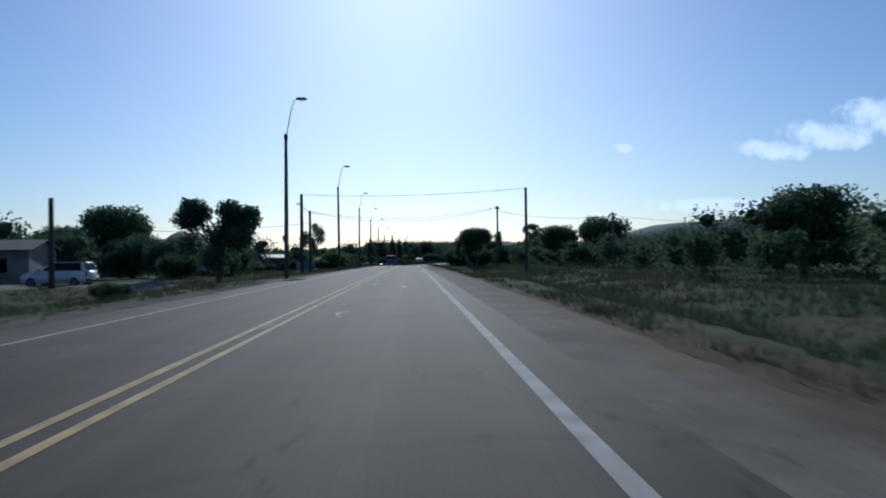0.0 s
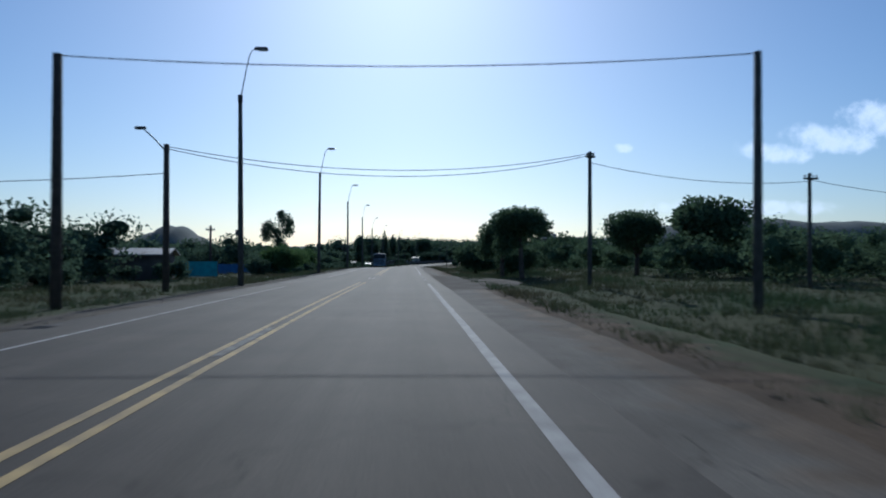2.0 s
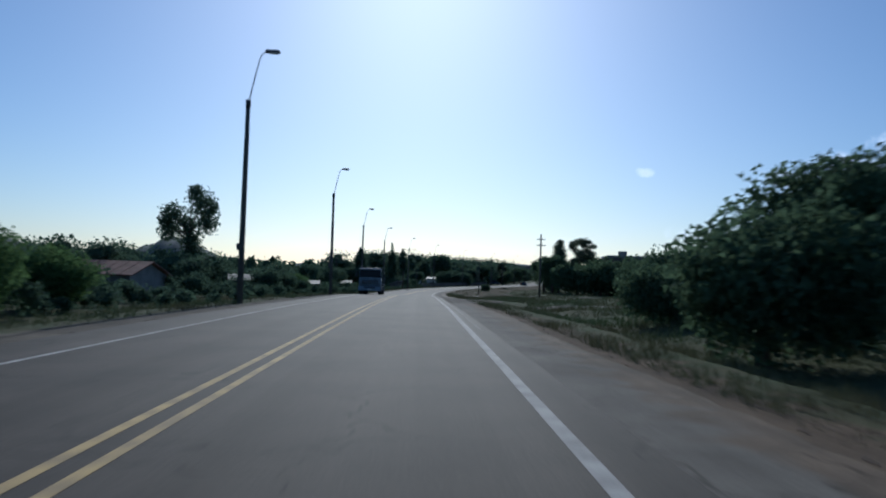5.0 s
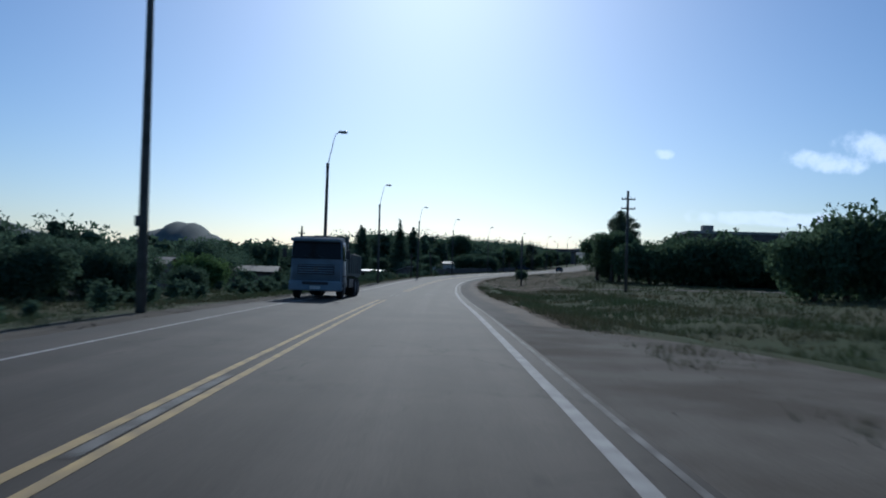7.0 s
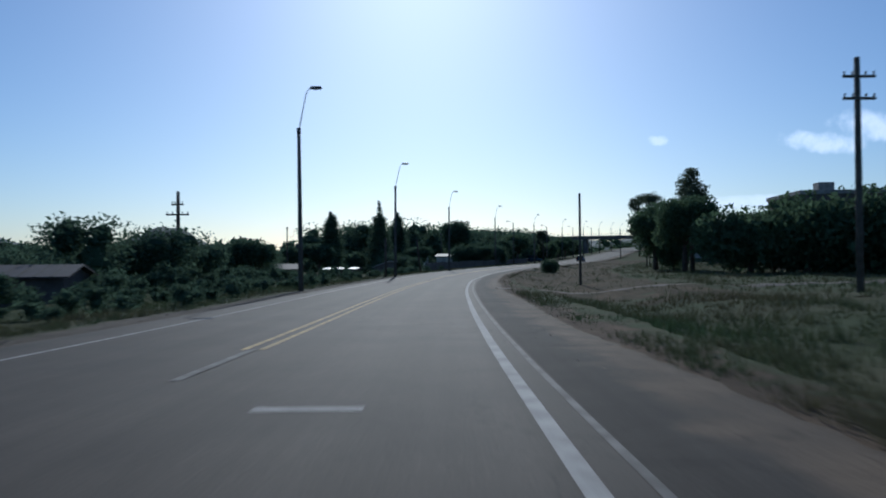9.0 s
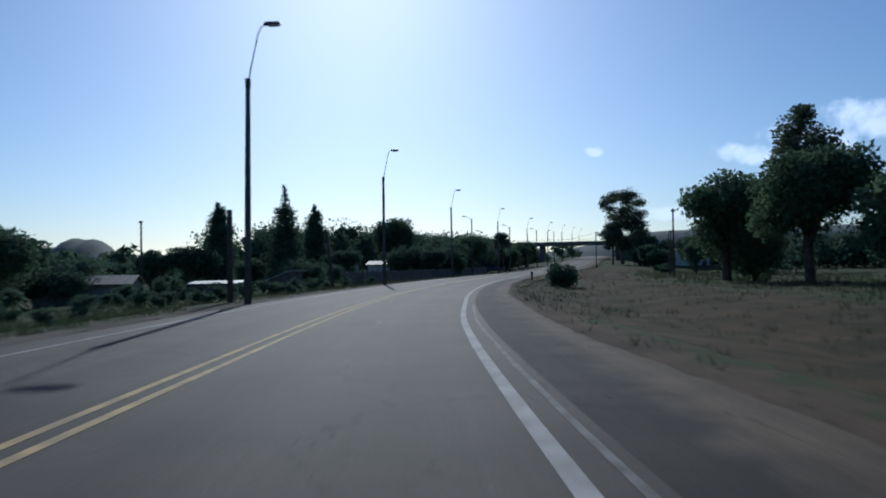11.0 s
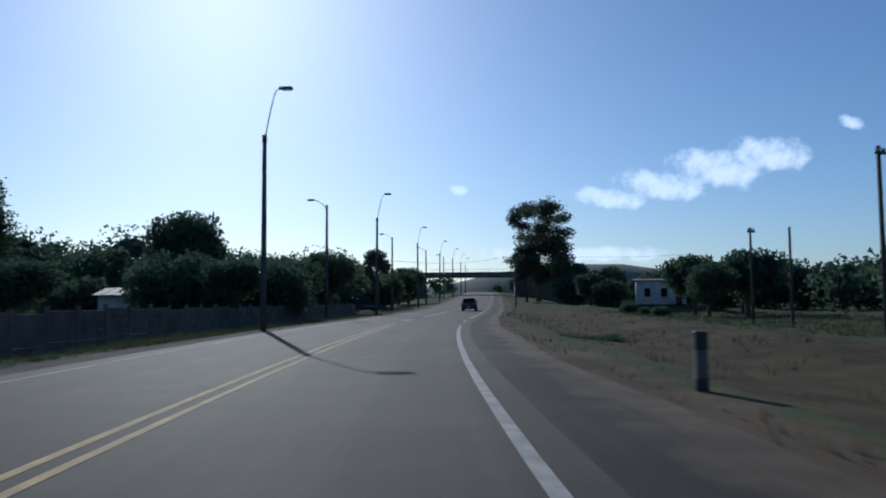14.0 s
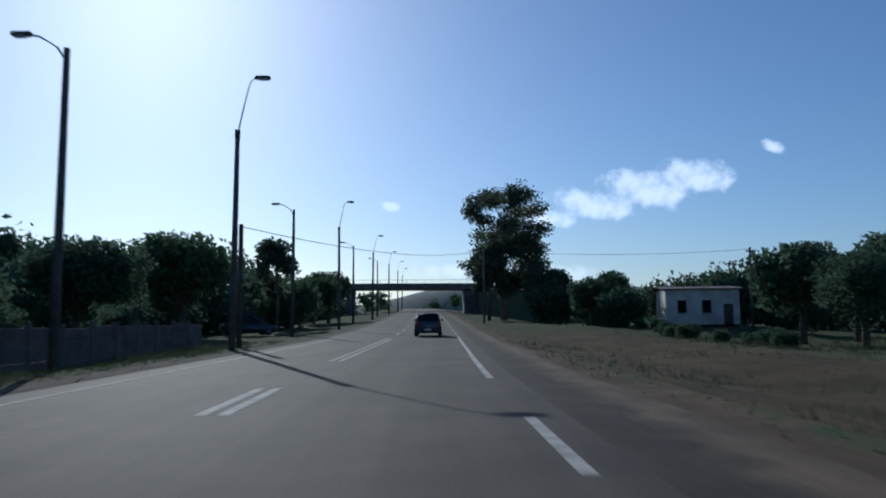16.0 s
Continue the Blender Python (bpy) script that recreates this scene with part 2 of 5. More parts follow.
CARGO_GREEN = material("dusty_dark_green_sheet", (0.055, 0.075, 0.065), rough=0.7, second=(0.04, 0.05, 0.045), scale=1.2, fine=30)
TYRE = material("tyre_rubber", (0.022, 0.022, 0.023), rough=0.85, scale=8, fine=60)
RIM = material("dusty_wheel_rim", (0.16, 0.155, 0.15), rough=0.75, metal=0.2, scale=8, fine=60)
BLACK_PLASTIC = material("black_plastic", (0.03, 0.03, 0.032), rough=0.6, scale=8, fine=60)
RED_LENS = material("red_lamp_lens", (0.30, 0.02, 0.02), rough=0.2)
PLATE = material("pale_plate", (0.65, 0.65, 0.62), rough=0.5)
HEADLAMP = emitter("lit_headlamp", (1.0, 0.96, 0.85), 6.0)

# ---- helpers for building ----
def mesh_part(name, V, F, mat, parent=None, label="", smooth=False):
    me = bpy.data.meshes.new(name)
    me.from_pydata([tuple(v) for v in V], [], [tuple(f) for f in F])
    for one in (mat if isinstance(mat, (list, tuple)) else [mat]):
        me.materials.append(one)
    if smooth:
        me.polygons.foreach_set("use_smooth", [True] * len(me.polygons))
    me.update()
    ob = new(name, me)
    if parent is not None:
        ob.parent = parent
    return tagged(ob, label)


def part(name, bm, mat, parent, label="", smooth=False):
    me = bpy.data.meshes.new(name)
    bm.to_mesh(me)
    bm.free()
    me.materials.append(mat)
    if smooth:
        me.polygons.foreach_set("use_smooth", [True] * len(me.polygons))
    ob = new(name, me)
    ob.parent = parent
    return tagged(ob, label)


def block(size, centre=(0, 0, 0), bevel=0.0, segs=2, taper=None):
    """A bevelled box; taper shrinks the top in x and y."""
    bm = bmesh.new()
    bmesh.ops.create_cube(bm, size=1)
    for v in bm.verts:
        k = taper if taper and v.co.z > 0 else (1, 1)
        v.co = Vector((v.co.x * size[0] * k[0] + centre[0], v.co.y * size[1] * k[1] + centre[1], v.co.z * size[2] + centre[2]))
    if bevel:
        bmesh.ops.bevel(bm, geom=bm.edges[:], offset=bevel, segments=segs, affect='EDGES', profile=0.5)
    return bm


def tube(points, radii, sides=8, cap=True):
    """Vertices and faces of a tube along points, with a radius at each."""
    V, F = [], []
    pts = [Vector(p) for p in points]
    for i, p in enumerate(pts):
        way = (pts[min(i + 1, len(pts) - 1)] - pts[max(i - 1, 0)]).normalized()
        ref = Vector((1, 0, 0)) if abs(way.x) < 0.8 else Vector((0, 1, 0))
        a = way.cross(ref).normalized()
        b = way.cross(a)
        r = radii[i] if isinstance(radii, (list, tuple)) else radii
        for k in range(sides):
            w = 2 * math.pi * k / sides
            V.append(p + a * (r * math.cos(w)) + b * (r * math.sin(w)))
    for i in range(len(pts) - 1):
        for k in range(sides):
            j = (k + 1) % sides
            F.append((i * sides + k, i * sides + j, (i + 1) * sides + j, (i + 1) * sides + k))
    if cap:
        F.append(tuple(range(sides))[::-1])
        F.append(tuple((len(pts) - 1) * sides + k for k in range(sides)))
    return V, F


def disc_wheel(radius, width, sides=24):
    bm = bmesh.new()
    bmesh.ops.create_cone(bm, cap_ends=True, segments=sides, radius1=radius, radius2=radius, depth=width)
    bmesh.ops.rotate(bm, verts=bm.verts, cent=(0, 0, 0), matrix=Matrix.Rotation(radians(90), 3, 'Y'))
    bmesh.ops.bevel(bm, geom=[e for e in bm.edges if e.calc_face_angle(0) > 0.6], offset=min(radius, width) * 0.12, segments=2, affect='EDGES')
    return bm


def empty(name, m):
    ob = new(name)
    ob.empty_display_size = 0.3
    ob.matrix_world = m
    return ob


# ---- the road's line: heading by length, and its height ----
HEADING = [(-120, 0), (188, 0), (204, 0.8), (220, 1.5), (240, 2.5), (262, 4.9), (282.3, 8.7), (305.6, 12.7), (329, 15.5), (347, 17.8), (360, 19.8), (375, 21.2), (400, 21.2), (430, 20.2), (520, 19.6), (600, 18.0), (1400, 16.0)]
HEIGHT = [(-200, 0), (-20, 0.02), (20, 0.1), (60, 0.1), (100, -0.03), (140, -0.08), (180, -0.49), (220, -1.30), (260, -1.52), (300, -1.42), (340, -1.2), (380, -0.9), (400, -0.7), (420, -0.3), (460, 0.9), (520, 2.9), (600, 5.3), (680, 6.3), (1400, 6.5)]
S = np.arange(-120, 1301, 1.0)
_h = np.radians(np.interp(S, *zip(*HEADING)))
CX = -2.53 + np.concatenate([[0], np.cumsum(np.sin((_h[1:] + _h[:-1]) / 2))])
CY = -120 + np.concatenate([[0], np.cumsum(np.cos((_h[1:] + _h[:-1]) / 2))])
_g = np.interp(S, *zip(*HEIGHT))
_k = np.exp(-0.5 * (np.arange(-24, 25) / 9.0) ** 2)
G = np.convolve(np.pad(_g, 24, mode="edge"), _k / _k.sum(), mode="valid")


def on_road(s, d, z=0.0):
    """World place at length s, d metres right of the centre line, z above the road."""
    x, y = np.interp(s, S, CX), np.interp(s, S, CY)
    h = np.interp(s, S, _h)
    return Vector((x + d * math.cos(h), y - d * math.sin(h), np.interp(s, S, G) + z))


def road_heading(s):
    return float(np.interp(s, S, _h))


def road_frame(x, y):
    """Length and offset of world places (arrays)."""
    x, y = np.asarray(x, float), np.asarray(y, float)
    s = np.clip(y, -110, 1290)
    for _ in range(6):
        h = np.interp(s, S, _h)
        s = np.clip(s + (x - np.interp(s, S, CX)) * np.sin(h) + (y - np.interp(s, S, CY)) * np.cos(h), -119, 1299)
    h = np.interp(s, S, _h)
    d = (x - np.interp(s, S, CX)) * np.cos(h) - (y - np.interp(s, S, CY)) * np.sin(h)
    return s, d


PLAIN = [(-200, -0.3), (40, -0.4), (140, -0.7), (200, -1.2), (260, -1.7), (420, -1.5), (600, -0.5), (1400, 2.0), (4000, 4.0)]


def ground_height(x, y):
    x, y = np.asarray(x, float), np.asarray(y, float)
    s, d = road_frame(x, y)
    road = np.interp(s, S, G)
    a = np.abs(d)
    ditch = np.where(d > 0, -0.35, -0.15) * np.exp(-((a - 10.5) / 2.2) ** 2)
    near = road - 0.07 - 0.03 * np.clip(a - 4.5, 0, 3) + ditch
    k = np.clip((a - 9) / 22, 0, 1)
    k = k * k * (3 - 2 * k)
    bumps = 0.10 * np.sin(x * 0.61 + 1.3 * np.sin(y * 0.23)) * np.sin(y * 0.47) + 0.05 * np.sin(x * 1.7 + y * 1.1)
    far = np.interp(y, *zip(*PLAIN)) - 1.5 * np.clip((y - 90) / 70, 0, 1) * np.clip((440 - y) / 60, 0, 1) * np.clip((-d - 8) / 14, 0, 1) * np.clip((160 + d) / 60, 0, 1)
    far = far + 0.8 * np.clip((y - 365) / 60, 0, 1) * np.clip((d - 24) / 34, 0, 1)
    hollow = -0.9 * np.exp(-(((x - 27.3) / 2.6) ** 2 + ((y - 343.6) / 2.2) ** 2))
    knoll = 1.5 * np.exp(-(((x - 77) / 11) ** 2 + ((y - 417) / 11) ** 2))
    return knoll + hollow + near * (1 - k) + far * k + bumps * np.clip((a - 6.5) / 5, 0, 1)


def on_ground(x, y, z=0.0):
    return Vector((x, y, float(ground_height(x, y)) + z))


# ---- ground sheet ----
def spaced(lo, hi, step, far_lo, far_hi):
    mid = list(np.arange(lo, hi + 0.1, step))
    w, out, p = step, [], lo
    while p > far_lo:
        w *= 1.22
        p -= w
        out.insert(0, p)
    w, p, end = step, mid[-1], []
    while p < far_hi:
        w *= 1.22
        p += w
        end.append(p)
    return np.array(out + mid + end)


def build_ground():
    xs, ys = spaced(-40, 100, 1.6, -3500, 3500), spaced(-24, 470, 2.0, -1500, 4500)
    X, Y = np.meshgrid(xs, ys)
    Z = ground_height(X.ravel(), Y.ravel())
    V = np.column_stack([X.ravel(), Y.ravel(), Z])
    nx, ny = len(xs), len(ys)
    F = [(j * nx + i, j * nx + i + 1, (j + 1) * nx + i + 1, (j + 1) * nx + i) for j in range(ny - 1) for i in range(nx - 1)]
    ob = mesh_part("ground", V.tolist(), F, FIELD, smooth=True)
    tagged(ob, "rough grassland with dry patches spreading to the horizon", "ground", kind="structure")


build_ground()


def strip(name, s0, s1, d0, d1, z, mat, label, step=1.0, ragged=0.0, seed=0, cols=2, thick=0.0, parent=None, camber=False):
    """A strip along the road; ragged: uneven outer edges."""
    rng = random.Random(seed)
    V, F, lane = [], [], []
    n = max(2, int((s1 - s0) / step) + 1)
    rows = np.linspace(s0, s1, n)
    for s in rows:
        a = d0 if not callable(d0) else d0(s)
        b = d1 if not callable(d1) else d1(s)
        if ragged:
            slip = ragged * (0.6 * math.sin(s * 0.29 + seed * 2) + rng.uniform(-0.5, 0.5))
            if abs(a) > abs(b) or ragged < 0.05:
                a += slip
            if abs(b) > abs(a):
                b += slip
        for c in range(cols):
            d = a + (b - a) * c / (cols - 1)
            V.append(on_road(s, d, z - (0.012 * abs(d) if camber else 0)))
            lane.append((d, s))
    for i in range(n - 1):
        for c in range(cols - 1):
            k = i * cols + c
            F.append((k, k + 1, k + cols + 1, k + cols))
    if thick:
        m = len(V)
        lane += lane
        V += [v - Vector((0, 0, thick)) for v in V[:m]]
        for i in range(n - 1):
            k = i * cols
            F.append((k, k + cols, m + k + cols, m + k))
            k += cols - 1
            F.append((k + cols, k, m + k, m + k + cols))
        F.append(tuple(range(cols))[::-1] + tuple(m + c for c in range(cols)))
        e = (n - 1) * cols
        F.append(tuple(e + c for c in range(cols)) + tuple(m + e + c for c in reversed(range(cols))))
    ob = mesh_part(name, V, F, mat, parent, smooth=False)
    uv = ob.data.uv_layers.new(name="lane")
    uv.data.foreach_set("uv", [c for f in F for i in f for c in lane[i]])
    if parent is None:
        tagged(ob, label, name.replace("_", " "), kind="structure")
    return ob


strip("dirt_verge", -110, 640, 3.6, lambda s: 7.2 + 0.6 * math.sin(s * 0.06) + 1.8 * math.exp(-((s - 72) / 14) ** 2) + 3.0 * math.exp(-((s - 166) / 12) ** 2), -0.035, DIRT, "brown bare dirt verge beside the road", step=0.6, ragged=0.22, seed=3, cols=4)
def apron(s0, s1, reach):
    """Outer edge of a dusty turn-off that bulges away from the road."""
    return lambda s: 4.7 + reach * max(0.0, math.sin(math.pi * (s - s0) / (s1 - s0))) ** 0.7


DUST = material("pale_dust_and_grit", (0.165, 0.148, 0.122), rough=1.0, spec=0.05, second=(0.105, 0.090, 0.072), scale=0.7, fine=22, bump=0.6)
strip("dusty_apron", 70, 98, 4.0, apron(70, 98, 4.2), -0.004, DUST, "pale dusty turn-off beside the road", step=0.5, ragged=0.2, seed=21, cols=5)
strip("dusty_apron", 157, 178, 4.25, apron(157, 178, 4.0), -0.004, DUST, "pale dusty turn-off beside the road", step=0.5, ragged=0.2, seed=23, cols=5)
strip("gravel_verge", -110, 640, lambda s: -6.2 - 0.5 * math.sin(s * 0.05), -3.2, -0.035, GRAVEL_EDGE, "grey gravel verge beside the road", ragged=0.3, seed=5, cols=4)
strip("road", -110, 1250, -4.4, 4.3, 0.0, ASPHALT, "dark grey asphalt road with a gentle right bend", step=2.0, cols=7, thick=0.25)
strip("paved_shoulder", -110, 172, 4.05, 5.75, -0.006, ASPHALT_OLD, "worn light grey paved shoulder", step=0.5, ragged=0.13, seed=9, cols=3)
strip("paved_shoulder", 172, 640, 4.05, 5.9, -0.006, SHOULDER_DARK, "dark patched asphalt shoulder", step=0.5, ragged=0.13, seed=11, cols=3)


def bare_earth(s0, s1, d0, d1):
    """Dry bare ground lying on the slope beside the bend."""
    V, F, lane = [], [], []
    rows, cols = np.linspace(s0, s1, int((s1 - s0) / 1.5) + 1), np.linspace(d0, d1, 14)
    for i, s in enumerate(rows):
        fade = min(1.0, i / 8, (len(rows) - 1 - i) / 8)
        for j, d in enumerate(cols):
            if 0 < j < len(cols) - 1:
                d += 0.4 * math.sin(s * 0.7 + j)
            p = on_road(s, d)
            p.z = float(ground_height(p.x, p.y)) + (0.11 * fade - 0.02 if 0 < j < len(cols) - 1 else -0.04)
            V.append(p)
            lane.append((d, s))
    n = len(cols)
    for i in range(len(rows) - 1):
        for j in range(n - 1):
            k = i * n + j
            F.append((k, k + 1, k + n + 1, k + n))
    ob = mesh_part("bare_earth", V, F, DRY_EARTH, smooth=True)
    uv = ob.data.uv_layers.new(name="lane")
    uv.data.foreach_set("uv", [c for f in F for i in f for c in lane[i]])
    tagged(ob, "dry brown earth with thin grass beside the bend", "bare earth", kind="structure")


bare_earth(236, 425, 6.0, 21.0)

# ---- road markings ----
def marking(name, s0, s1, d, width, mat, label, step=2.0, ragged=0.008, seed=0, z=0.004):
    f = d if callable(d) else (lambda s: d)
    return strip(name, s0, s1, lambda s: f(s) - width / 2, lambda s: f(s) + width / 2, z, mat, label, step=step, ragged=ragged, seed=seed)


Y_D = 0.145


def edge_at(s):
    """Offset of the edge line of the near lane."""
    return float(np.interp(s, (0, 95, 150, 180, 205, 268, 278, 300, 345, 365), (3.61, 3.61, 3.8, 3.89, 3.89, 3.80, 3.93, 3.87, 3.83, 3.78)))


def centre_at(s):
    """Offset of the painted centre line."""
    return float(np.interp(s, (0, 60, 88, 104, 150, 185, 230, 262, 300, 345, 356, 365), (0.0, 0.03, 0.19, 0.19, 0.06, 0.03, 0.04, 0.18, 0.17, 0.12, 0.0, -0.30)))


def far_edge_at(s):
    """Offset of the edge line of the opposite lane."""
    return float(np.interp(s, (0, 60, 93, 185, 230, 275, 342, 400), (-3.28, -3.1, -2.95, -3.2, -3.3, -3.62, -3.75, -3.6)))


for s0, s1 in ((-110, 78), (99, 354)):
    marking("edge_line", s0, s1, edge_at, 0.15, WHITE_LINE, "solid white painted edge line, slightly worn", seed=s1)
for s0, s1 in ((83.8, 86.7), (90.5, 93.6)):
    marking("edge_dash", s0, s1, edge_at, 0.15, WHITE_LINE, "short white dash of the edge line at a turn-off", seed=int(s0))
marking("edge_dash", 359.6, 363.2, edge_at, 0.15, WHITE_LINE, "short white dash of the edge line", seed=1)
marking("edge_line", 369.5, 402, edge_at, 0.15, WHITE_LINE, "solid white painted edge line, slightly worn", seed=4)
for k in range(16):
    marking("edge_dash", 408 + 8.5 * k, 411.3 + 8.5 * k, edge_at, 0.15, WHITE_LINE, "short white dash of the edge line", seed=k)
marking("old_edge_line", 130, 276, lambda s: edge_at(s) + 0.37 - 0.0008 * abs(s - 200), 0.075, FADED_LINE, "thin faded older edge line", seed=2)
for sgn in (-1, 1):
    for s0, s1 in ((-110, 80.6), (99.5, 194.5), (216, 356)):
        marking("centre_line", s0, s1, lambda s, sgn=sgn: centre_at(s) + sgn * Y_D, 0.11, YELLOW_LINE, "solid yellow centre line of a double pair", seed=s0 + sgn)
    marking("centre_dash", 88.1, 91.2, lambda s, sgn=sgn: centre_at(s) + sgn * 0.13, 0.11, WHITE_LINE, "short pale dash of the centre line", seed=5 + sgn)
    marking("centre_dash", 202.6, 206.2, lambda s, sgn=sgn: centre_at(s) + sgn * 0.15, 0.13, FADED_LINE, "faded white dash of the centre line", seed=8 + sgn)
marking("centre_dash", 88.4, 90.9, centre_at, 0.06, FADED_LINE, "faded white dash between the centre lines", seed=3, z=0.008)
for s0, s1 in ((4.5, 8.5), (49, 53), (74, 78), (99.6, 104), (108, 112), (163, 167), (186, 190), (212.5, 216), (286, 290), (309, 313), (330, 334)):
    marking("centre_dash", s0, s1, centre_at, 0.13, FADED_LINE, "faded white dash between the centre lines", seed=int(s0), z=0.008)
for sgn in (-1, 1):
    marking("centre_dash", 363.6, 367.4, lambda s, sgn=sgn: centre_at(s) + sgn * 0.15, 0.16, WHITE_LINE, "short pale dash of the centre line", seed=12 + sgn)
    marking("centre_line", 376, 399, lambda s, sgn=sgn: centre_at(s) + sgn * 0.14, 0.12, WHITE_LINE, "pale line of a double centre pair", seed=15 + sgn)
for k in range(16):
    marking("centre_dash", 406 + 10.6 * k, 409.5 + 10.6 * k, centre_at, 0.16, WHITE_LINE, "short pale dash of the centre line", seed=k)
for s0, s1 in ((-110, 74), (92, 400)):
    marking("far_edge_line", s0, s1, far_edge_at, 0.10, WHITE_LINE, "thin white edge line across the road", seed=s0)

# ---- street lamps ----
def street_lamp(name):
    base = empty(name, Matrix.Identity(4))
    V, F = tube([(0, 0, -0.6), (0, 0, 3), (0, 0, 6), (0, 0, 9.15)], [0.15, 0.13, 0.115, 0.095], 12)
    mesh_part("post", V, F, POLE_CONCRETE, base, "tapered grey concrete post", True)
    arm = [(0, 0, 8.9), (0.12, 0, 9.6), (0.27, 0, 10.35), (0.43, 0, 11.05), (0.53, 0, 11.3), (0.72, 0, 11.44)]
    V, F = tube(arm, [0.034, 0.031, 0.028, 0.026, 0.026, 0.026], 8)
    mesh_part("arm", V, F, STEEL, base, "curved galvanised arm", True)
    V, F = tube([(0, 0, 8.85), (0, 0, 9.2)], [0.115, 0.115], 12)
    mesh_part("collar", V, F, DARK_STEEL, base, "", True)
    head = part("lamp_head", block((0.72, 0.26, 0.15), (1.0, 0, 11.45), 0.05, 2, (0.8, 0.7)), DARK_STEEL, base, "flat lamp housing")
    part("lamp_glass", block((0.42, 0.2, 0.05), (1.06, 0, 11.36), 0.02), LENS, head)
    part("cable_box", block((0.14, 0.12, 0.3), (-0.16, 0, 2.6), 0.02), DARK_STEEL, base)
    return base


first_lamp = street_lamp("street_lamp")
tagged(first_lamp, "tall concrete street lamp with a curved steel arm over the road", "street lamp", "street lamps along the road")


def lamp_pose(x, y, turn=0.0, lean=0.0):
    s, d = road_frame(x, y)
    return Matrix.Translation(on_ground(x, y)) @ pose(0, 0, 0, 0, lean, 0) @ pose(0, 0, 0, 0, 0, -math.degrees(road_heading(float(s))) + turn)


LAMPS = [(-8.0, 6.0), (-7.95, 40.5), (-7.95, 75.9), (-8.05, 109.3), (-8.1, 144.0), (-8.1, 179.0), (-7.9, 212.5), (-6.5, 246.8), (-2.7, 280.8), (3.63, 314.3), (13.3, 348.6), (25.3, 382.6), (38.0, 417.0), (50.5, 450.0), (63.0, 483.0), (75.5, 516.5), (87.5, 550.0)]
first_lamp.matrix_world = lamp_pose(*LAMPS[0])
for k, (x, y) in enumerate(LAMPS[1:]):
    copy_thing(first_lamp, lamp_pose(x, y, lean=(0.3, -0.4, 0.5, 0.1, -0.2)[k % 5]))


def service_lamp(name):
    base = empty(name, Matrix.Identity(4))
    V, F = tube([(0, 0, -0.6), (0, 0, 4), (0, 0, 9.4)], [0.15, 0.125, 0.09], 12)
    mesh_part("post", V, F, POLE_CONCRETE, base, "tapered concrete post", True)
    V, F = tube([(0, 0, 9.0), (-0.3, 0, 9.45), (-0.8, 0, 9.75), (-1.15, 0, 9.82)], [0.032] * 4, 8)
    mesh_part("arm", V, F, STEEL, base, "short steel arm", True)
    head = part("lamp_head", block((0.6, 0.24, 0.14), (-1.35, 0, 9.84), 0.05), DARK_STEEL, base)
    part("lamp_glass", block((0.36, 0.18, 0.05), (-1.4, 0, 9.76), 0.02), LENS, head)
    return base


first_service = service_lamp("service_road_lamp")
tagged(first_service, "concrete lamp post with a short arm turned away from the road", "street lamp", "lamps along the service road")
SERVICE = [(19.6, 374.6), (32.1, 407.0), (45.5, 441.0), (58.5, 475.0)]
first_service.matrix_world = lamp_pose(*SERVICE[0])
for x, y in SERVICE[1:]:
    copy_thing(first_service, lamp_pose(x, y))


# ---- utility poles and their wires ----
def utility_pole(x, y, height, arms=(), radius=0.14, mat=None, lamp=0, lean=0.0, label="", turn=0.0):
    mat = mat or WOOD_POLE
    base = empty("utility_pole", Matrix.Translation(on_ground(x, y)) @ pose(0, 0, 0, 0, lean, turn))
    V, F = tube([(0, 0, -0.8), (0, 0, height * 0.5), (0, 0, height)], [radius, radius * 0.88, radius * 0.75], 10)
    mesh_part("shaft", V, F, mat, base, "", True)
    for z, w in arms:
        part("crossarm", block((w, 0.1, 0.12), (0, -radius, height - z), 0.015), mat, base)
        for side in (-1, -0.45, 0.45, 1):
            V, F = tube([(side * (w / 2 - 0.08), -radius, height - z + 0.05), (side * (w / 2 - 0.08), -radius, height - z + 0.22)], [0.035, 0.05], 8)
            mesh_part("insulator", V, F, CONCRETE, base, "", True)
    if lamp:
        V, F = tube([(0, 0, height - 0.35), (lamp * 0.5, 0, height + 0.2), (lamp * 0.95, 0, height + 0.62)], [0.03] * 3, 8)
        mesh_part("lamp_arm", V, F, STEEL, base, "", True)
        part("lamp_head", block((0.5, 0.2, 0.13), (lamp * 1.15, 0, height + 0.72), 0.04), DARK_STEEL, base)
    return tagged(base, label or "weathered utility pole beside the road", "utility pole", "utility poles")


def wire(a, b, sag, label="black overhead wire slung between poles", radius=0.018, n=14):
    a, b = Vector(a), Vector(b)
    pts = [a.lerp(b, k / n) - Vector((0, 0, sag * 4 * (k / n) * (1 - k / n))) for k in range(n + 1)]
    V, F = tube(pts, [radius] * len(pts), 5)
    ob = mesh_part("overhead_wire", V, F, CABLE)
    return tagged(ob, label, "overhead wire", "overhead wires")


def top_of(x, y, z):
    return on_ground(x, y, z)


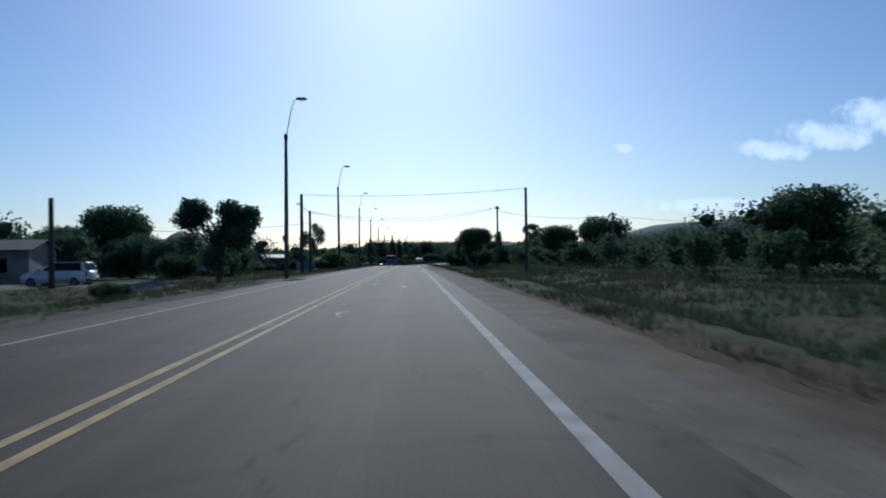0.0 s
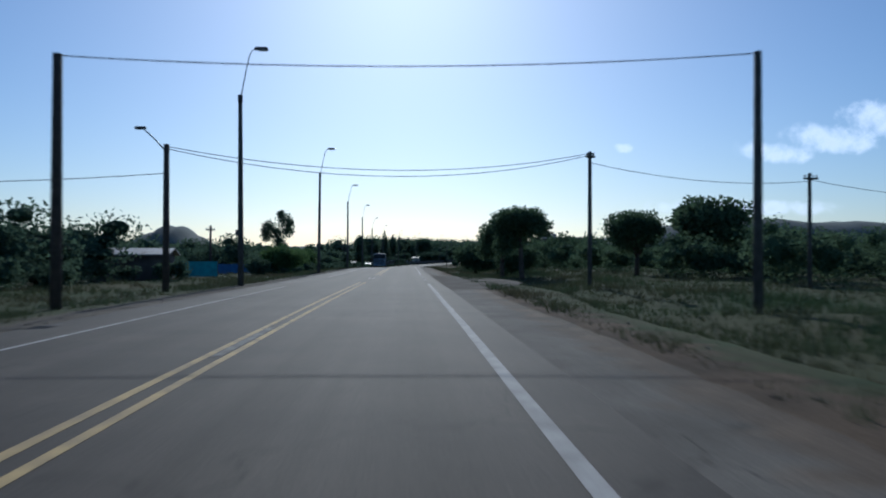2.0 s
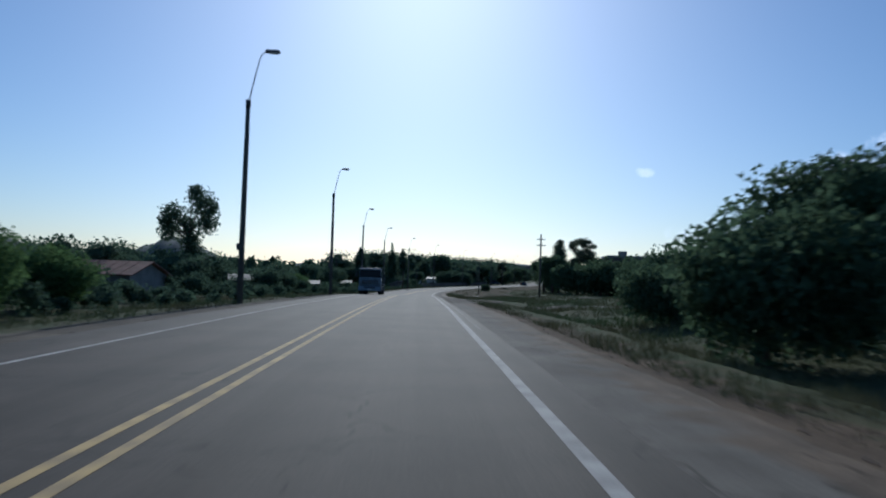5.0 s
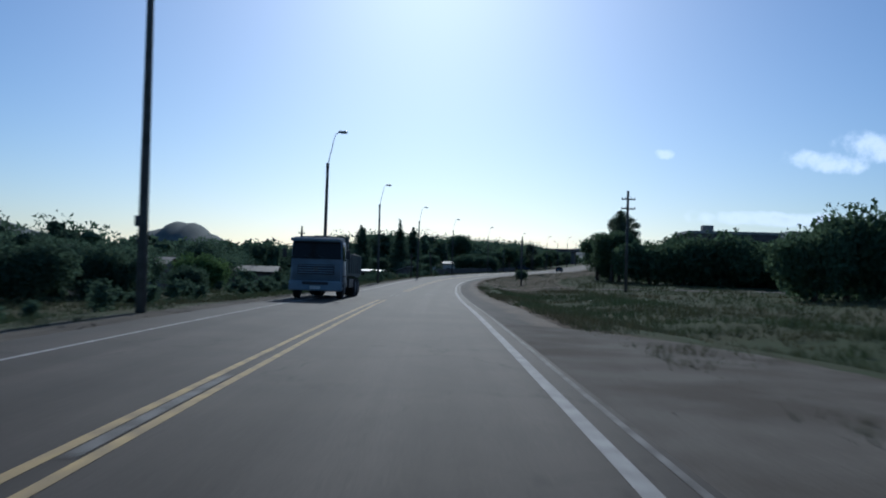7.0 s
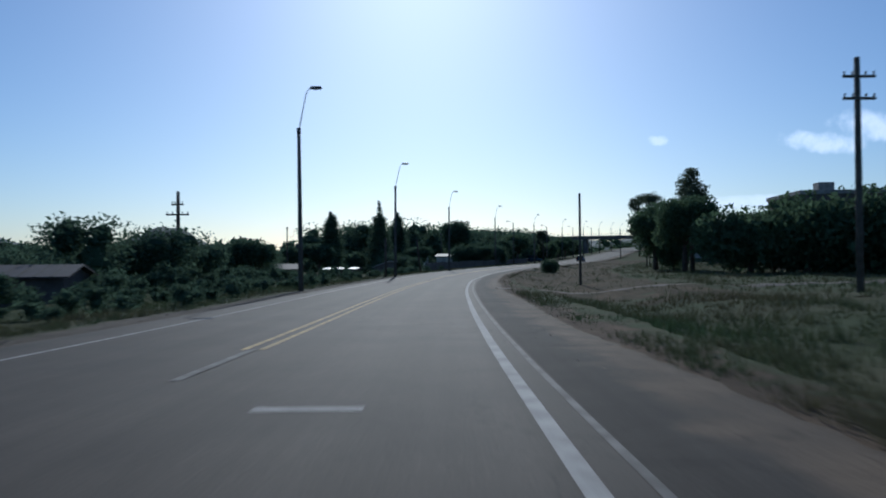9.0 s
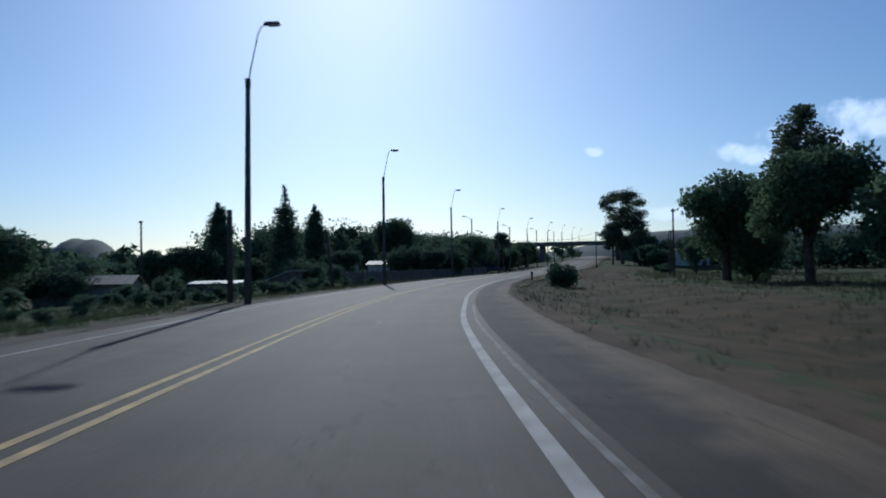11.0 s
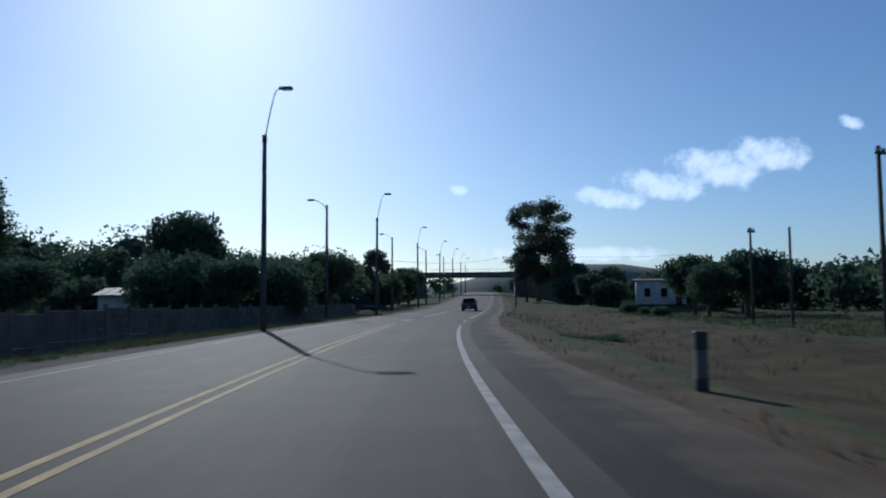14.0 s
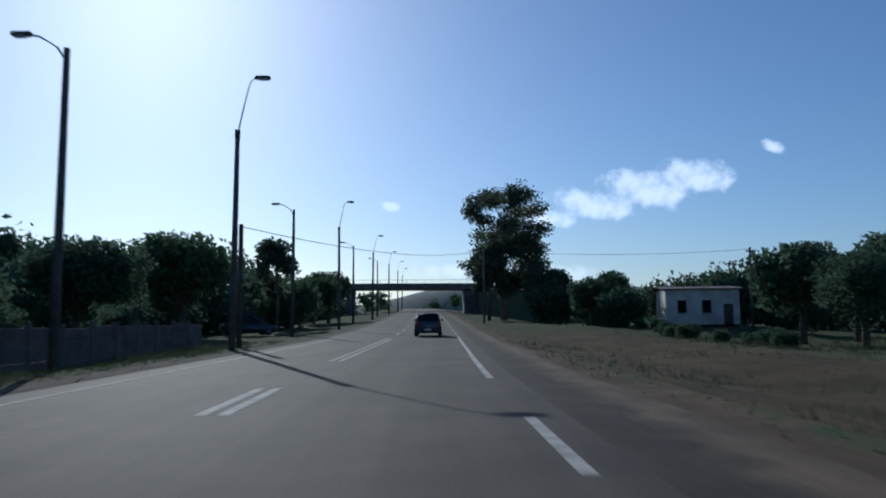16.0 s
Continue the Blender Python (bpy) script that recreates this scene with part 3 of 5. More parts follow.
utility_pole(-9.85, 60.8, 7.2, radius=0.17, label="thick dark wooden pole carrying a wire over the road")
utility_pole(10.4, 61.1, 7.8, radius=0.15, mat=POLE_CONCRETE, label="grey concrete pole carrying a wire over the road")
utility_pole(-10.8, 73.7, 6.6, radius=0.16, lamp=-1, label="dark wooden pole with a small street light on top")
utility_pole(9.9, 80.0, 7.5, arms=((0.3, 0.5),), radius=0.13, mat=POLE_CONCRETE)
utility_pole(24.6, 84.6, 7.1, arms=((0.35, 0.9),), mat=POLE_CONCRETE)
utility_pole(-21.6, 124.3, 5.6, arms=((0.5, 1.0),), label="wooden pole with one crossarm among bushes")
utility_pole(-18.6, 32.0, 4.7, radius=0.16, label="thick dark wooden pole beside a house")
utility_pole(-29.0, 112.0, 5.6, label="dark wooden pole among bushes")
utility_pole(20.1, 238.0, 10.6, arms=((0.9, 1.5), (1.9, 1.5)), radius=0.17, mat=POLE_CONCRETE, label="tall concrete power pole with two crossarms")
utility_pole(-18.0, 261.3, 7.6, arms=((1.0, 0.9), (1.75, 1.7)), radius=0.16, label="dark wooden power pole with two crossarms")
utility_pole(11.4, 258.0, 6.6, radius=0.1, mat=POLE_CONCRETE, label="slim concrete pole in the grass")
utility_pole(-0.45, 309.0, 4.6, radius=0.15, lean=-6.5, label="short dark wooden pole leaning slightly")
utility_pole(39.3, 339.0, 8.4, arms=((0.35, 0.6),), radius=0.12)
utility_pole(46.2, 356.6, 6.6, arms=((0.3, 0.6),), radius=0.1)
utility_pole(42.6, 348.6, 5.8, radius=0.09)
utility_pole(-26.0, 349.0, 9.6, arms=((0.2, 0.5),), radius=0.14, label="dark wooden pole with a small fitting on top among gardens")
utility_pole(3.8, 393.6, 9.4, radius=0.13, arms=((0.3, 0.55),), mat=POLE_CONCRETE)
utility_pole(-3.8, 283.2, 4.1, radius=0.14, label="short dark wooden pole close to the verge")
utility_pole(25.9, 385.5, 5.6, radius=0.13, label="dark wooden pole beside a lamp post")
utility_pole(57.0, 428.0, 8.5, radius=0.13, mat=POLE_CONCRETE)
utility_pole(76.0, 408.0, 8.0, arms=((0.4, 1.2),), mat=POLE_CONCRETE)
wire(top_of(-9.85, 60.8, 7.15), top_of(10.4, 61.1, 7.75), 0.35)
wire(top_of(-10.8, 73.7, 6.4), top_of(9.9, 80.0, 7.3), 1.2)
wire(top_of(-10.8, 73.7, 5.3), top_of(-34, 66, 5.0), 0.6)
wire(top_of(9.9, 80.0, 6.9), top_of(24.6, 84.6, 6.6), 0.5)
wire(top_of(24.6, 84.6, 6.7), top_of(44, 92, 6.5), 0.5)
wire(top_of(-10.8, 73.7, 6.5), top_of(9.9, 80.0, 7.4), 1.0)
wire(top_of(25.9, 385.5, 5.5), top_of(57.0, 428.0, 8.3), 0.9)
wire(top_of(57.0, 428.0, 8.3), top_of(76.0, 408.0, 7.8), 0.5)


# ---- far hills ----
def hill(x, y, width, depth, height, seed):
    rng = random.Random(seed)
    n, m = 60, 12
    V, F = [], []
    for j in range(m + 1):
        for i in range(n + 1):
            u, v = i / n * 2 - 1, j / m * 2 - 1
            f = max(0.0, 1 - u * u) ** 1.3 * max(0.0, 1 - v * v)
            w = 1 + 0.07 * math.sin(u * 7 + seed) + 0.04 * math.sin(u * 23 + seed * 3) + rng.uniform(-0.02, 0.02)
            V.append((x + u * width / 2, y + v * depth / 2, -6 + (height + 6) * f * w))
    for j in range(m):
        for i in range(n):
            k = j * (n + 1) + i
            F.append((k, k + 1, k + n + 2, k + n + 1))
    ob = mesh_part("hill", V, F, HAZED_HILL, smooth=True)
    return tagged(ob, "low wooded hill, its colour paled for distance haze", "hill", "far hills", kind="structure")


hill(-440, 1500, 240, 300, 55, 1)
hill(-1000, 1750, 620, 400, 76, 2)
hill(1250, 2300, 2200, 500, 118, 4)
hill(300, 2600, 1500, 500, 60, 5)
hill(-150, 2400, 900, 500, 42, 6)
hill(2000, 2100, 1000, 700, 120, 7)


# ---- clouds, far away ----
def cloud_material():
    m = bpy.data.materials.new("glowing_cloud")
    m.use_nodes = True
    nt = m.node_tree
    nt.nodes.remove(nt.nodes["Principled BSDF"])
    tc = nt.nodes.new("ShaderNodeTexCoord")
    sep = nt.nodes.new("ShaderNodeSeparateXYZ")
    nt.links.new(tc.outputs["Generated"], sep.inputs["Vector"])
    noise_a = nt.nodes.new("ShaderNodeTexNoise")
    noise_a.inputs["Scale"].default_value = 0.0138
    noise_a.inputs["Detail"].default_value = 9
    noise_a.inputs["Roughness"].default_value = 0.6
    nt.links.new(tc.outputs["Object"], noise_a.inputs["Vector"])

    def maths(op, a, b=None):
        n = nt.nodes.new("ShaderNodeMath")
        n.operation = op
        for k, v in enumerate((a, b)):
            if v is None:
                continue
            if isinstance(v, (int, float)):
                n.inputs[k].default_value = v
            else:
                nt.links.new(v, n.inputs[k])
        return n.outputs["Value"]

    def hump(out):
        c = maths('SUBTRACT', out, 0.5)
        return maths('SUBTRACT', 1.0, maths('MULTIPLY', maths('MULTIPLY', c, c), 4.0))
    body = maths('MULTIPLY', hump(sep.outputs["X"]), hump(sep.outputs["Y"]))
    dens = maths('SUBTRACT', maths('ADD', maths('MULTIPLY', body, 0.75), maths('MULTIPLY', noise_a.outputs["Fac"], 1.3)), 0.92)
    alpha = nt.nodes.new("ShaderNodeMapRange")
    alpha.inputs["From Min"].default_value = 0.0
    alpha.inputs["From Max"].default_value = 0.7
    alpha.interpolation_type = 'SMOOTHSTEP'
    nt.links.new(dens, alpha.inputs["Value"])
    tone = nt.nodes.new("ShaderNodeMapRange")
    tone.inputs["From Min"].default_value = 0.1
    tone.inputs["From Max"].default_value = 0.65
    nt.links.new(dens, tone.inputs["Value"])
    # sunlit edges and greyer shaded middle are put into the emission colour
    mix = nt.nodes.new("ShaderNodeMix")
    mix.data_type = 'RGBA'
    mix.inputs["A"].default_value = (1.08, 1.04, 1.0, 1)
    mix.inputs["B"].default_value = (0.72, 0.72, 0.75, 1)
    nt.links.new(tone.outputs["Result"], mix.inputs["Factor"])
    em = nt.nodes.new("ShaderNodeEmission")
    nt.links.new(mix.outputs["Result"], em.inputs["Color"])
    tr = nt.nodes.new("ShaderNodeBsdfTransparent")
    ms = nt.nodes.new("ShaderNodeMixShader")
    nt.links.new(alpha.outputs["Result"], ms.inputs["Fac"])
    nt.links.new(tr.outputs["BSDF"], ms.inputs[1])
    nt.links.new(em.outputs["Emission"], ms.inputs[2])
    nt.links.new(ms.outputs["Shader"], nt.nodes["Material Output"].inputs["Surface"])
    return m


CLOUD = cloud_material()


def cloud(az, elev, wide, high, tilt, seed):
    """A far cloud bank; azimuth from +y, elevation, and angular size in degrees."""
    r = 2900.0
    w, h = r * radians(wide), r * radians(high)
    n, m = 24, 8
    V, F = [], []
    for j in range(m + 1):
        for i in range(n + 1):
            V.append(((i / n - 0.5) * w, (j / m - 0.5) * h, 0.02 * w * math.sin(3 * i / n + seed)))
    for j in range(m):
        for i in range(n):
            k = j * (n + 1) + i
            F.append((k, k + 1, k + n + 2, k + n + 1))
    ob = mesh_part("cloud_backdrop", V, F, CLOUD, smooth=True)
    a, e = radians(az), radians(elev)
    eye = Vector((10, 200, 0))
    at = eye + Vector((math.sin(a) * math.cos(e), math.cos(a) * math.cos(e), math.sin(e))) * r
    ob.matrix_world = look(at, at + (at - eye), -tilt)
    ob.visible_shadow = False
    return tagged(ob, "small white cloud in a clear blue sky", "cloud", "clouds", kind="structure")


cloud(27.2, 7.6, 7.0, 1.9, 6, 1)
cloud(31.0, 8.3, 8.0, 2.7, 8, 2)
cloud(34.6, 9.3, 8.0, 3.4, 8, 6)
cloud(38.0, 10.0, 6.5, 3.0, 6, 7)
cloud(16.7, 8.4, 2.0, 1.0, 0, 3)
cloud(25.0, 3.7, 18.0, 1.5, 1, 4)
cloud(43.0, 11.6, 2.2, 1.1, 20, 5)

# ---- trees ----
def leaf_cloud(lobes, count, size, rng, shell=0.72, squash=1.0):
    """Leaf quads scattered over lobes (x, y, z, rx, ry, rz): arrays of vertices and faces."""
    weights = np.array([l[3] * l[4] + l[4] * l[5] + l[3] * l[5] for l in lobes])
    pick = rng.choice(len(lobes), size=count, p=weights / weights.sum())
    L = np.array(lobes, float)[pick]
    way = rng.normal(size=(count, 3))
    way /= np.linalg.norm(way, axis=1)[:, None]
    lump = 1 + 0.16 * np.sin(way[:, 0] * 5 + L[:, 0] * 3) * np.sin(way[:, 1] * 6 + L[:, 1]) + 0.10 * np.sin(way[:, 2] * 9 + L[:, 2] * 2)
    reach = (shell + (1.08 - shell) * rng.random(count) ** 0.7) * lump
    c = L[:, :3] + way * L[:, 3:6] * reach[:, None]
    a = rng.normal(size=(count, 3)) + way * 0.2
    a /= np.linalg.norm(a, axis=1)[:, None]
    b = np.cross(a, rng.normal(size=(count, 3)))
    b /= np.linalg.norm(b, axis=1)[:, None]
    sz = size * rng.uniform(0.7, 1.4, count)[:, None]
    a, b = a * sz, b * sz * 0.8
    V = np.stack([c - a, c + a * 0.3 + b, c + a - b * 0.7], axis=1).reshape(-1, 3)
    F = np.arange(count * 3).reshape(-1, 3)
    return V, F


def core(lobes, k, rng, rings=7, sides=11):
    """Rough dark inner mass of each lobe."""
    V, F = [], []
    for x, y, z, rx, ry, rz in lobes:
        o = len(V)
        for i in range(rings + 1):
            t = math.pi * i / rings
            for j in range(sides):
                p = 2 * math.pi * j / sides
                w = k * (1 + rng.uniform(-0.26, 0.26))
                V.append((x + rx * w * math.sin(t) * math.cos(p), y + ry * w * math.sin(t) * math.sin(p), z + rz * w * math.cos(t)))
        for i in range(rings):
            for j in range(sides):
                n = (j + 1) % sides
                F.append((o + i * sides + j, o + (i + 1) * sides + j, o + (i + 1) * sides + n, o + i * sides + n))
    return V, F


def crown_mesh(name, lobes, count, size, leaf, parent, rng, dense=0.66, label="", shell=0.72):
    V, F = leaf_cloud(lobes, count, size, rng, shell)
    V, F = V.tolist(), F.tolist()
    if dense:
        v2, f2 = core(lobes, dense, rng)
        o = len(V)
        V += v2
        F += [tuple(o + i for i in f) for f in f2]
    return mesh_part(name, V, F, leaf, parent, label)


def limbs(trunk_pts, trunk_r, lobes, rng):
    V, F = tube(trunk_pts, trunk_r, 9)
    V = [tuple(v) for v in V]
    top = Vector(trunk_pts[-1])
    mid = Vector(trunk_pts[len(trunk_pts) // 2])
    for k, (x, y, z, rx, ry, rz) in enumerate(lobes):
        a = mid.lerp(top, rng.uniform(0.2, 1.0))
        e = Vector((x, y, z))
        m = a.lerp(e, 0.5) + Vector((rng.uniform(-0.2, 0.2), rng.uniform(-0.2, 0.2), 0.15))
        r = trunk_r[-1] * 0.7
        v2, f2 = tube([a, m, e], [r, r * 0.7, r * 0.3], 6)
        o = len(V)
        V += [tuple(v) for v in v2]
        F += [tuple(o + i for i in f) for f in f2]
    return V, F


def tree(kind, seed, label, near):
    rng = np.random.default_rng(seed)
    base = empty(kind[1], Matrix.Identity(4))
    style = kind[0]
    leaf, bark, dense, count, size = LEAF, BARK, 0.3, (6000, 12500)[near], (0.15, 0.10)[near]
    if style == "round":
        lobes = [(rng.uniform(-1.9, 1.9), rng.uniform(-1.7, 1.7), rng.uniform(2.1, 4.7), rng.uniform(0.7, 1.35), rng.uniform(0.7, 1.35), rng.uniform(0.6, 1.15)) for _ in range(14)] + [(0, 0, 3.3, 1.7, 1.7, 1.5)]
        trunk, tr = [(0, 0, -0.4), (0.05, 0.03, 1.0), (0.1, 0, 2.4)], [0.24, 0.18, 0.13]
    elif style == "low":
        lobes = [(rng.uniform(-2.0, 2.0), rng.uniform(-1.6, 1.6), rng.uniform(0.9, 2.8), rng.uniform(0.9, 1.5), rng.uniform(0.9, 1.5), rng.uniform(0.8, 1.3)) for _ in range(9)] + [(0, 0, 1.4, 1.9, 1.7, 1.4)]
        trunk, tr = [(0, 0, -0.4), (0.05, 0.03, 0.5), (0.1, 0, 1.4)], [0.2, 0.16, 0.1]
    elif style == "twin":
        lobes = [(side * 1.45 + rng.uniform(-0.8, 0.8), rng.uniform(-0.8, 0.8), rng.uniform(3.6, 5.0), rng.uniform(0.5, 0.95), rng.uniform(0.5, 0.95), rng.uniform(0.45, 0.8)) for side in (-1, 1) for _ in range(8)]
        lobes += [(rng.uniform(-2.0, 1.6), rng.uniform(-0.8, 0.8), rng.uniform(1.4, 3.2), rng.uniform(0.7, 1.1), rng.uniform(0.7, 1.1), rng.uniform(0.6, 0.9)) for _ in range(7)]
        trunk, tr = [(0, 0, -0.4), (0.05, 0.03, 1.2), (0.0, 0, 3.0)], [0.22, 0.17, 0.12]
    elif style == "umbrella":
        lobes = [(rng.uniform(-1.5, 1.5), rng.uniform(-1.3, 1.3), rng.uniform(3.6, 4.6), rng.uniform(0.8, 1.2), rng.uniform(0.8, 1.2), rng.uniform(0.6, 0.9)) for _ in range(10)] + [(0, 0, 4.2, 1.9, 1.7, 1.2), (-0.9, 0.2, 3.0, 1.1, 1.0, 0.9), (-1.3, 0.3, 2.4, 0.8, 0.8, 0.7)]
        trunk, tr = [(0.1, 0, -0.4), (0.0, 0.03, 1.4), (-0.1, 0, 3.0), (0, 0, 4.0)], [0.22, 0.17, 0.14, 0.1]
    elif style == "tall":
        leaf, count, size, dense = LEAF_DARK, 10000, 0.11, 0.0
        lobes = [(-1.5, 0, 8.2, 1.3, 1.2, 1.3), (-1.9, 0.2, 6.6, 1.1, 1.0, 1.0), (1.2, 0, 9.4, 1.4, 1.2, 1.5), (1.7, 0.3, 7.6, 1.2, 1.2, 1.2), (0.2, 0, 6.0, 1.2, 1.2, 0.9), (0.6, -0.2, 10.6, 0.8, 0.8, 0.7), (-0.2, 0.3, 7.4, 1.0, 1.0, 0.9), (-2.3, 0, 7.6, 0.7, 0.7, 0.7), (2.2, 0, 9.0, 0.7, 0.8, 0.7), (0.4, 0.2, 4.6, 1.3, 1.2, 1.0)]
        trunk, tr = [(0, 0, -0.4), (0.1, 0.1, 2.5), (0.0, 0.1, 5.0), (0.1, 0, 6.5)], [0.28, 0.22, 0.17, 0.12]
    elif style == "column":
        leaf, count, size, dense = LEAF_DARK, 13000, 0.1, 0.6
        lobes = []
        for k in range(15):
            r = 1.8 * max(0.03, 1 - ((k - 4.6) / 9.9) ** 2) ** 0.75
            lobes.append((0.15 * math.sin(k * 2.1), 0.15 * math.cos(k * 1.7), 1.2 + k * 0.7, r * rng.uniform(0.92, 1.06), r * rng.uniform(0.9, 1.02), 0.75))
        trunk, tr = [(0, 0, -0.4), (0, 0, 2), (0, 0, 8)], [0.25, 0.2, 0.08]
    elif style == "cone":
        leaf, count, size, dense = LEAF_DARK, 10000, 0.12, 0.35
        lobes = []
        for k in range(13):
            r = 2.35 * (1 - k / 13.5) ** 0.8
            for j in range(3 if k < 10 else 1):
                w = j * 2.1 + k
                q = r * 0.45 if k < 10 else 0
                lobes.append((q * math.cos(w), q * math.sin(w), 1.6 + k * 0.93, r * 0.62, r * 0.62, 0.7))
        trunk, tr = [(0, 0, -0.4), (0, 0, 3), (0, 0, 11)], [0.28, 0.2, 0.05]
    elif style == "gum":
        leaf, bark, dense, count, size = LEAF_GUM, BARK_PALE, 0.0, 31000, 0.18
        lobes = []
        for k in range(46):
            z = rng.uniform(5.2, 18.8)
            r = 6.9 * math.sqrt(max(0.1, 1 - ((z - 12.0) / 8.2) ** 2))
            w = rng.uniform(0, 6.28)
            q = r * rng.uniform(0.35, 1.0)
            lobes.append((q * math.cos(w), q * math.sin(w), z, rng.uniform(1.2, 2.3), rng.uniform(1.2, 2.3), rng.uniform(1.0, 1.7)))
        for k in range(16):
            z = rng.uniform(3.6, 14.5)
            lobes.append((1.6 + rng.uniform(-2.2, 3.2), rng.uniform(-2.5, 2.5), z, rng.uniform(1.3, 2.2), rng.uniform(1.3, 2.2), rng.uniform(1.1, 1.7)))
        trunk, tr = [(0, 0, -0.4), (-0.3, 0.1, 4), (-0.6, 0, 8), (-0.3, 0, 12), (0.4, 0, 16)], [0.45, 0.36, 0.28, 0.18, 0.08]
    elif style == "bush":
        count, size = 4200, 0.075
        lobes = [(rng.uniform(-0.9, 0.9), rng.uniform(-0.8, 0.8), rng.uniform(0.35, 1.1), rng.uniform(0.45, 0.75), rng.uniform(0.45, 0.75), rng.uniform(0.4, 0.6)) for _ in range(7)] + [(0, 0, 0.5, 1.0, 0.9, 0.6)]
        trunk, tr = [(0, 0, -0.3), (0, 0, 0.2), (0, 0, 0.6)], [0.08, 0.06, 0.04]
    elif style == "thin":
        leaf, dense, count, size = LEAF_GUM, 0.0, 2600, 0.2
        lobes = [(rng.uniform(-1.3, 1.3), rng.uniform(-1.2, 1.2), rng.uniform(2.6, 8.0), rng.uniform(0.6, 1.1), rng.uniform(0.6, 1.1), rng.uniform(0.5, 0.9)) for _ in range(13)]
        trunk, tr = [(0, 0, -0.4), (0.1, 0, 2.5), (-0.05, 0, 5), (0.1, 0, 7.6)], [0.2, 0.15, 0.1, 0.05]
    if len(kind) > 2:
        leaf = kind[2]
    V, F = limbs(trunk, tr, lobes, rng)
    mesh_part("trunk", V, F, bark, base, "", True)
    crown_mesh("crown", lobes, count, size, leaf, base, rng, dense, "", 0.15 if style in ("gum", "tall", "thin") else 0.42)
    return tagged(base, label, "bush" if style == "bush" else "tree", "roadside bushes" if style == "bush" else "trees near the road")


KINDS = {}


def plant(style, x, y, scale=1.0, turn=0.0, seed=1, leaf=None, label=None, high=1.0, name=None):
    s, d = road_frame(x, y)
    near = bool(abs(d) < 32 and s < 400)
    key = (style, seed, leaf.name if leaf else "", near)
    names = {"twin": "broadleaf_tree", "round": "broadleaf_tree", "low": "low_tree", "umbrella": "umbrella_tree", "tall": "tall_tree", "column": "cypress_tree", "cone": "conifer_tree", "gum": "gum_tree", "bush": "bush", "thin": "thin_tree"}
    texts = {"twin": "dark tree with two uneven crown lobes", "round": "round-crowned dark green tree beside the road", "low": "low spreading green tree with branches to the ground", "umbrella": "umbrella-shaped tree with a bare trunk on the verge", "tall": "tall dark tree with two uneven crowns", "column": "dark columnar cypress rising above the gardens", "cone": "pointed conifer with layered branches", "gum": "tall airy gum tree with pale branching trunk", "bush": "rough green bush on the grass verge", "thin": "slender tree with sparse olive foliage"}
    m = Matrix.Translation(on_ground(x, y)) @ pose(0, 0, 0, 0, 0, turn) @ Matrix.Diagonal((scale, scale, scale * high, 1))
    if key not in KINDS:
        KINDS[key] = tree((style, names[style]) + ((leaf,) if leaf else ()), seed, texts[style], near)
        KINDS[key].matrix_world = m
        ob = KINDS[key]
    else:
        src = KINDS[key]
        keep = src.scale.copy()
        src.scale = (1, 1, 1)
        ob = copy_thing(src, m)
        src.scale = keep
    if label:
        tagged(ob, label)
    return ob


# near the start
plant("round", -30, 71.5, 1.42, 40, 1)
plant("round", -33.5, 66.0, 1.0, 130, 2)
plant("twin", -12.9, 43.4, 1.04, 0, 2, LEAF_DARK, "dark spreading tree with two uneven crown lobes")
for k, (x, y, sc) in enumerate(((-20.5, 58.0, 0.9), (-16.8, 61.0, 0.75), (-25.5, 63.0, 1.1), (-17.5, 66.5, 0.8), (-22.0, 70.0, 1.0))):
    plant("low", x, y, sc, 70 * k, 1 + k % 2, LEAF_DARK, "dark garden shrub beside a dirt forecourt")
plant("low", -17.0, 47.0, 0.55, 160, 2, LEAF_DARK, None, 1.0)
plant("round", 23.6, 37.0, 1.1, 75, 2)
plant("round", 27.5, 45.0, 1.0, 15, 1)
plant("bush", -10.4, 19.0, 0.45, 0, 1)
plant("bush", -10.6, 11.0, 0.4, 90, 2)
plant("bush", -11.4, 20.5, 0.4, 90, 2)
# right verge
plant("umbrella", 9.2, 100.3, 1.10, 10, 1)
plant("round", 8.6, 107.8, 1.0, 70, 1, LEAF, "round-crowned tree with a short bare trunk on the verge")
plant("low", 10.4, 114.5, 0.85, 130, 2)
plant("round", 25.5, 123.0, 1.38, 10, 1)
plant("round", 31.0, 118.0, 1.65, 110, 2, LEAF, "dense green tree at the edge of a field")
plant("low", 38.0, 122.0, 1.6, 200, 1)
plant("round", 10.8, 128.6, 0.98, 250, 2)
plant("low", 7.9, 127.2, 1.02, 90, 2)
plant("low", 10.6, 141.5, 0.72, 300, 2)
plant("low", 12.6, 147.0, 0.8, 30, 1)
# left bushes
for k, (x, y, sc) in enumerate(((-12.6, 116.5, 0.80), (-12.3, 124, 0.72), (-12.4, 130, 0.72), (-13.4, 137, 0.66))):
    plant("low", x, y, sc, k * 77, 1 + k % 2, LEAF_BRIGHT, "rounded light green shrub beside the verge")
plant("low", -16.8, 213.2, 0.74, 20, 1, LEAF_BRIGHT, "rounded light green shrub beside a grey house")
plant("low", -14.6, 203.5, 0.5, 90, 2, LEAF_DARK, "small dark shrub on the slope below the road")
plant("tall", -26.4, 197.0, 1.16, 0, 1)
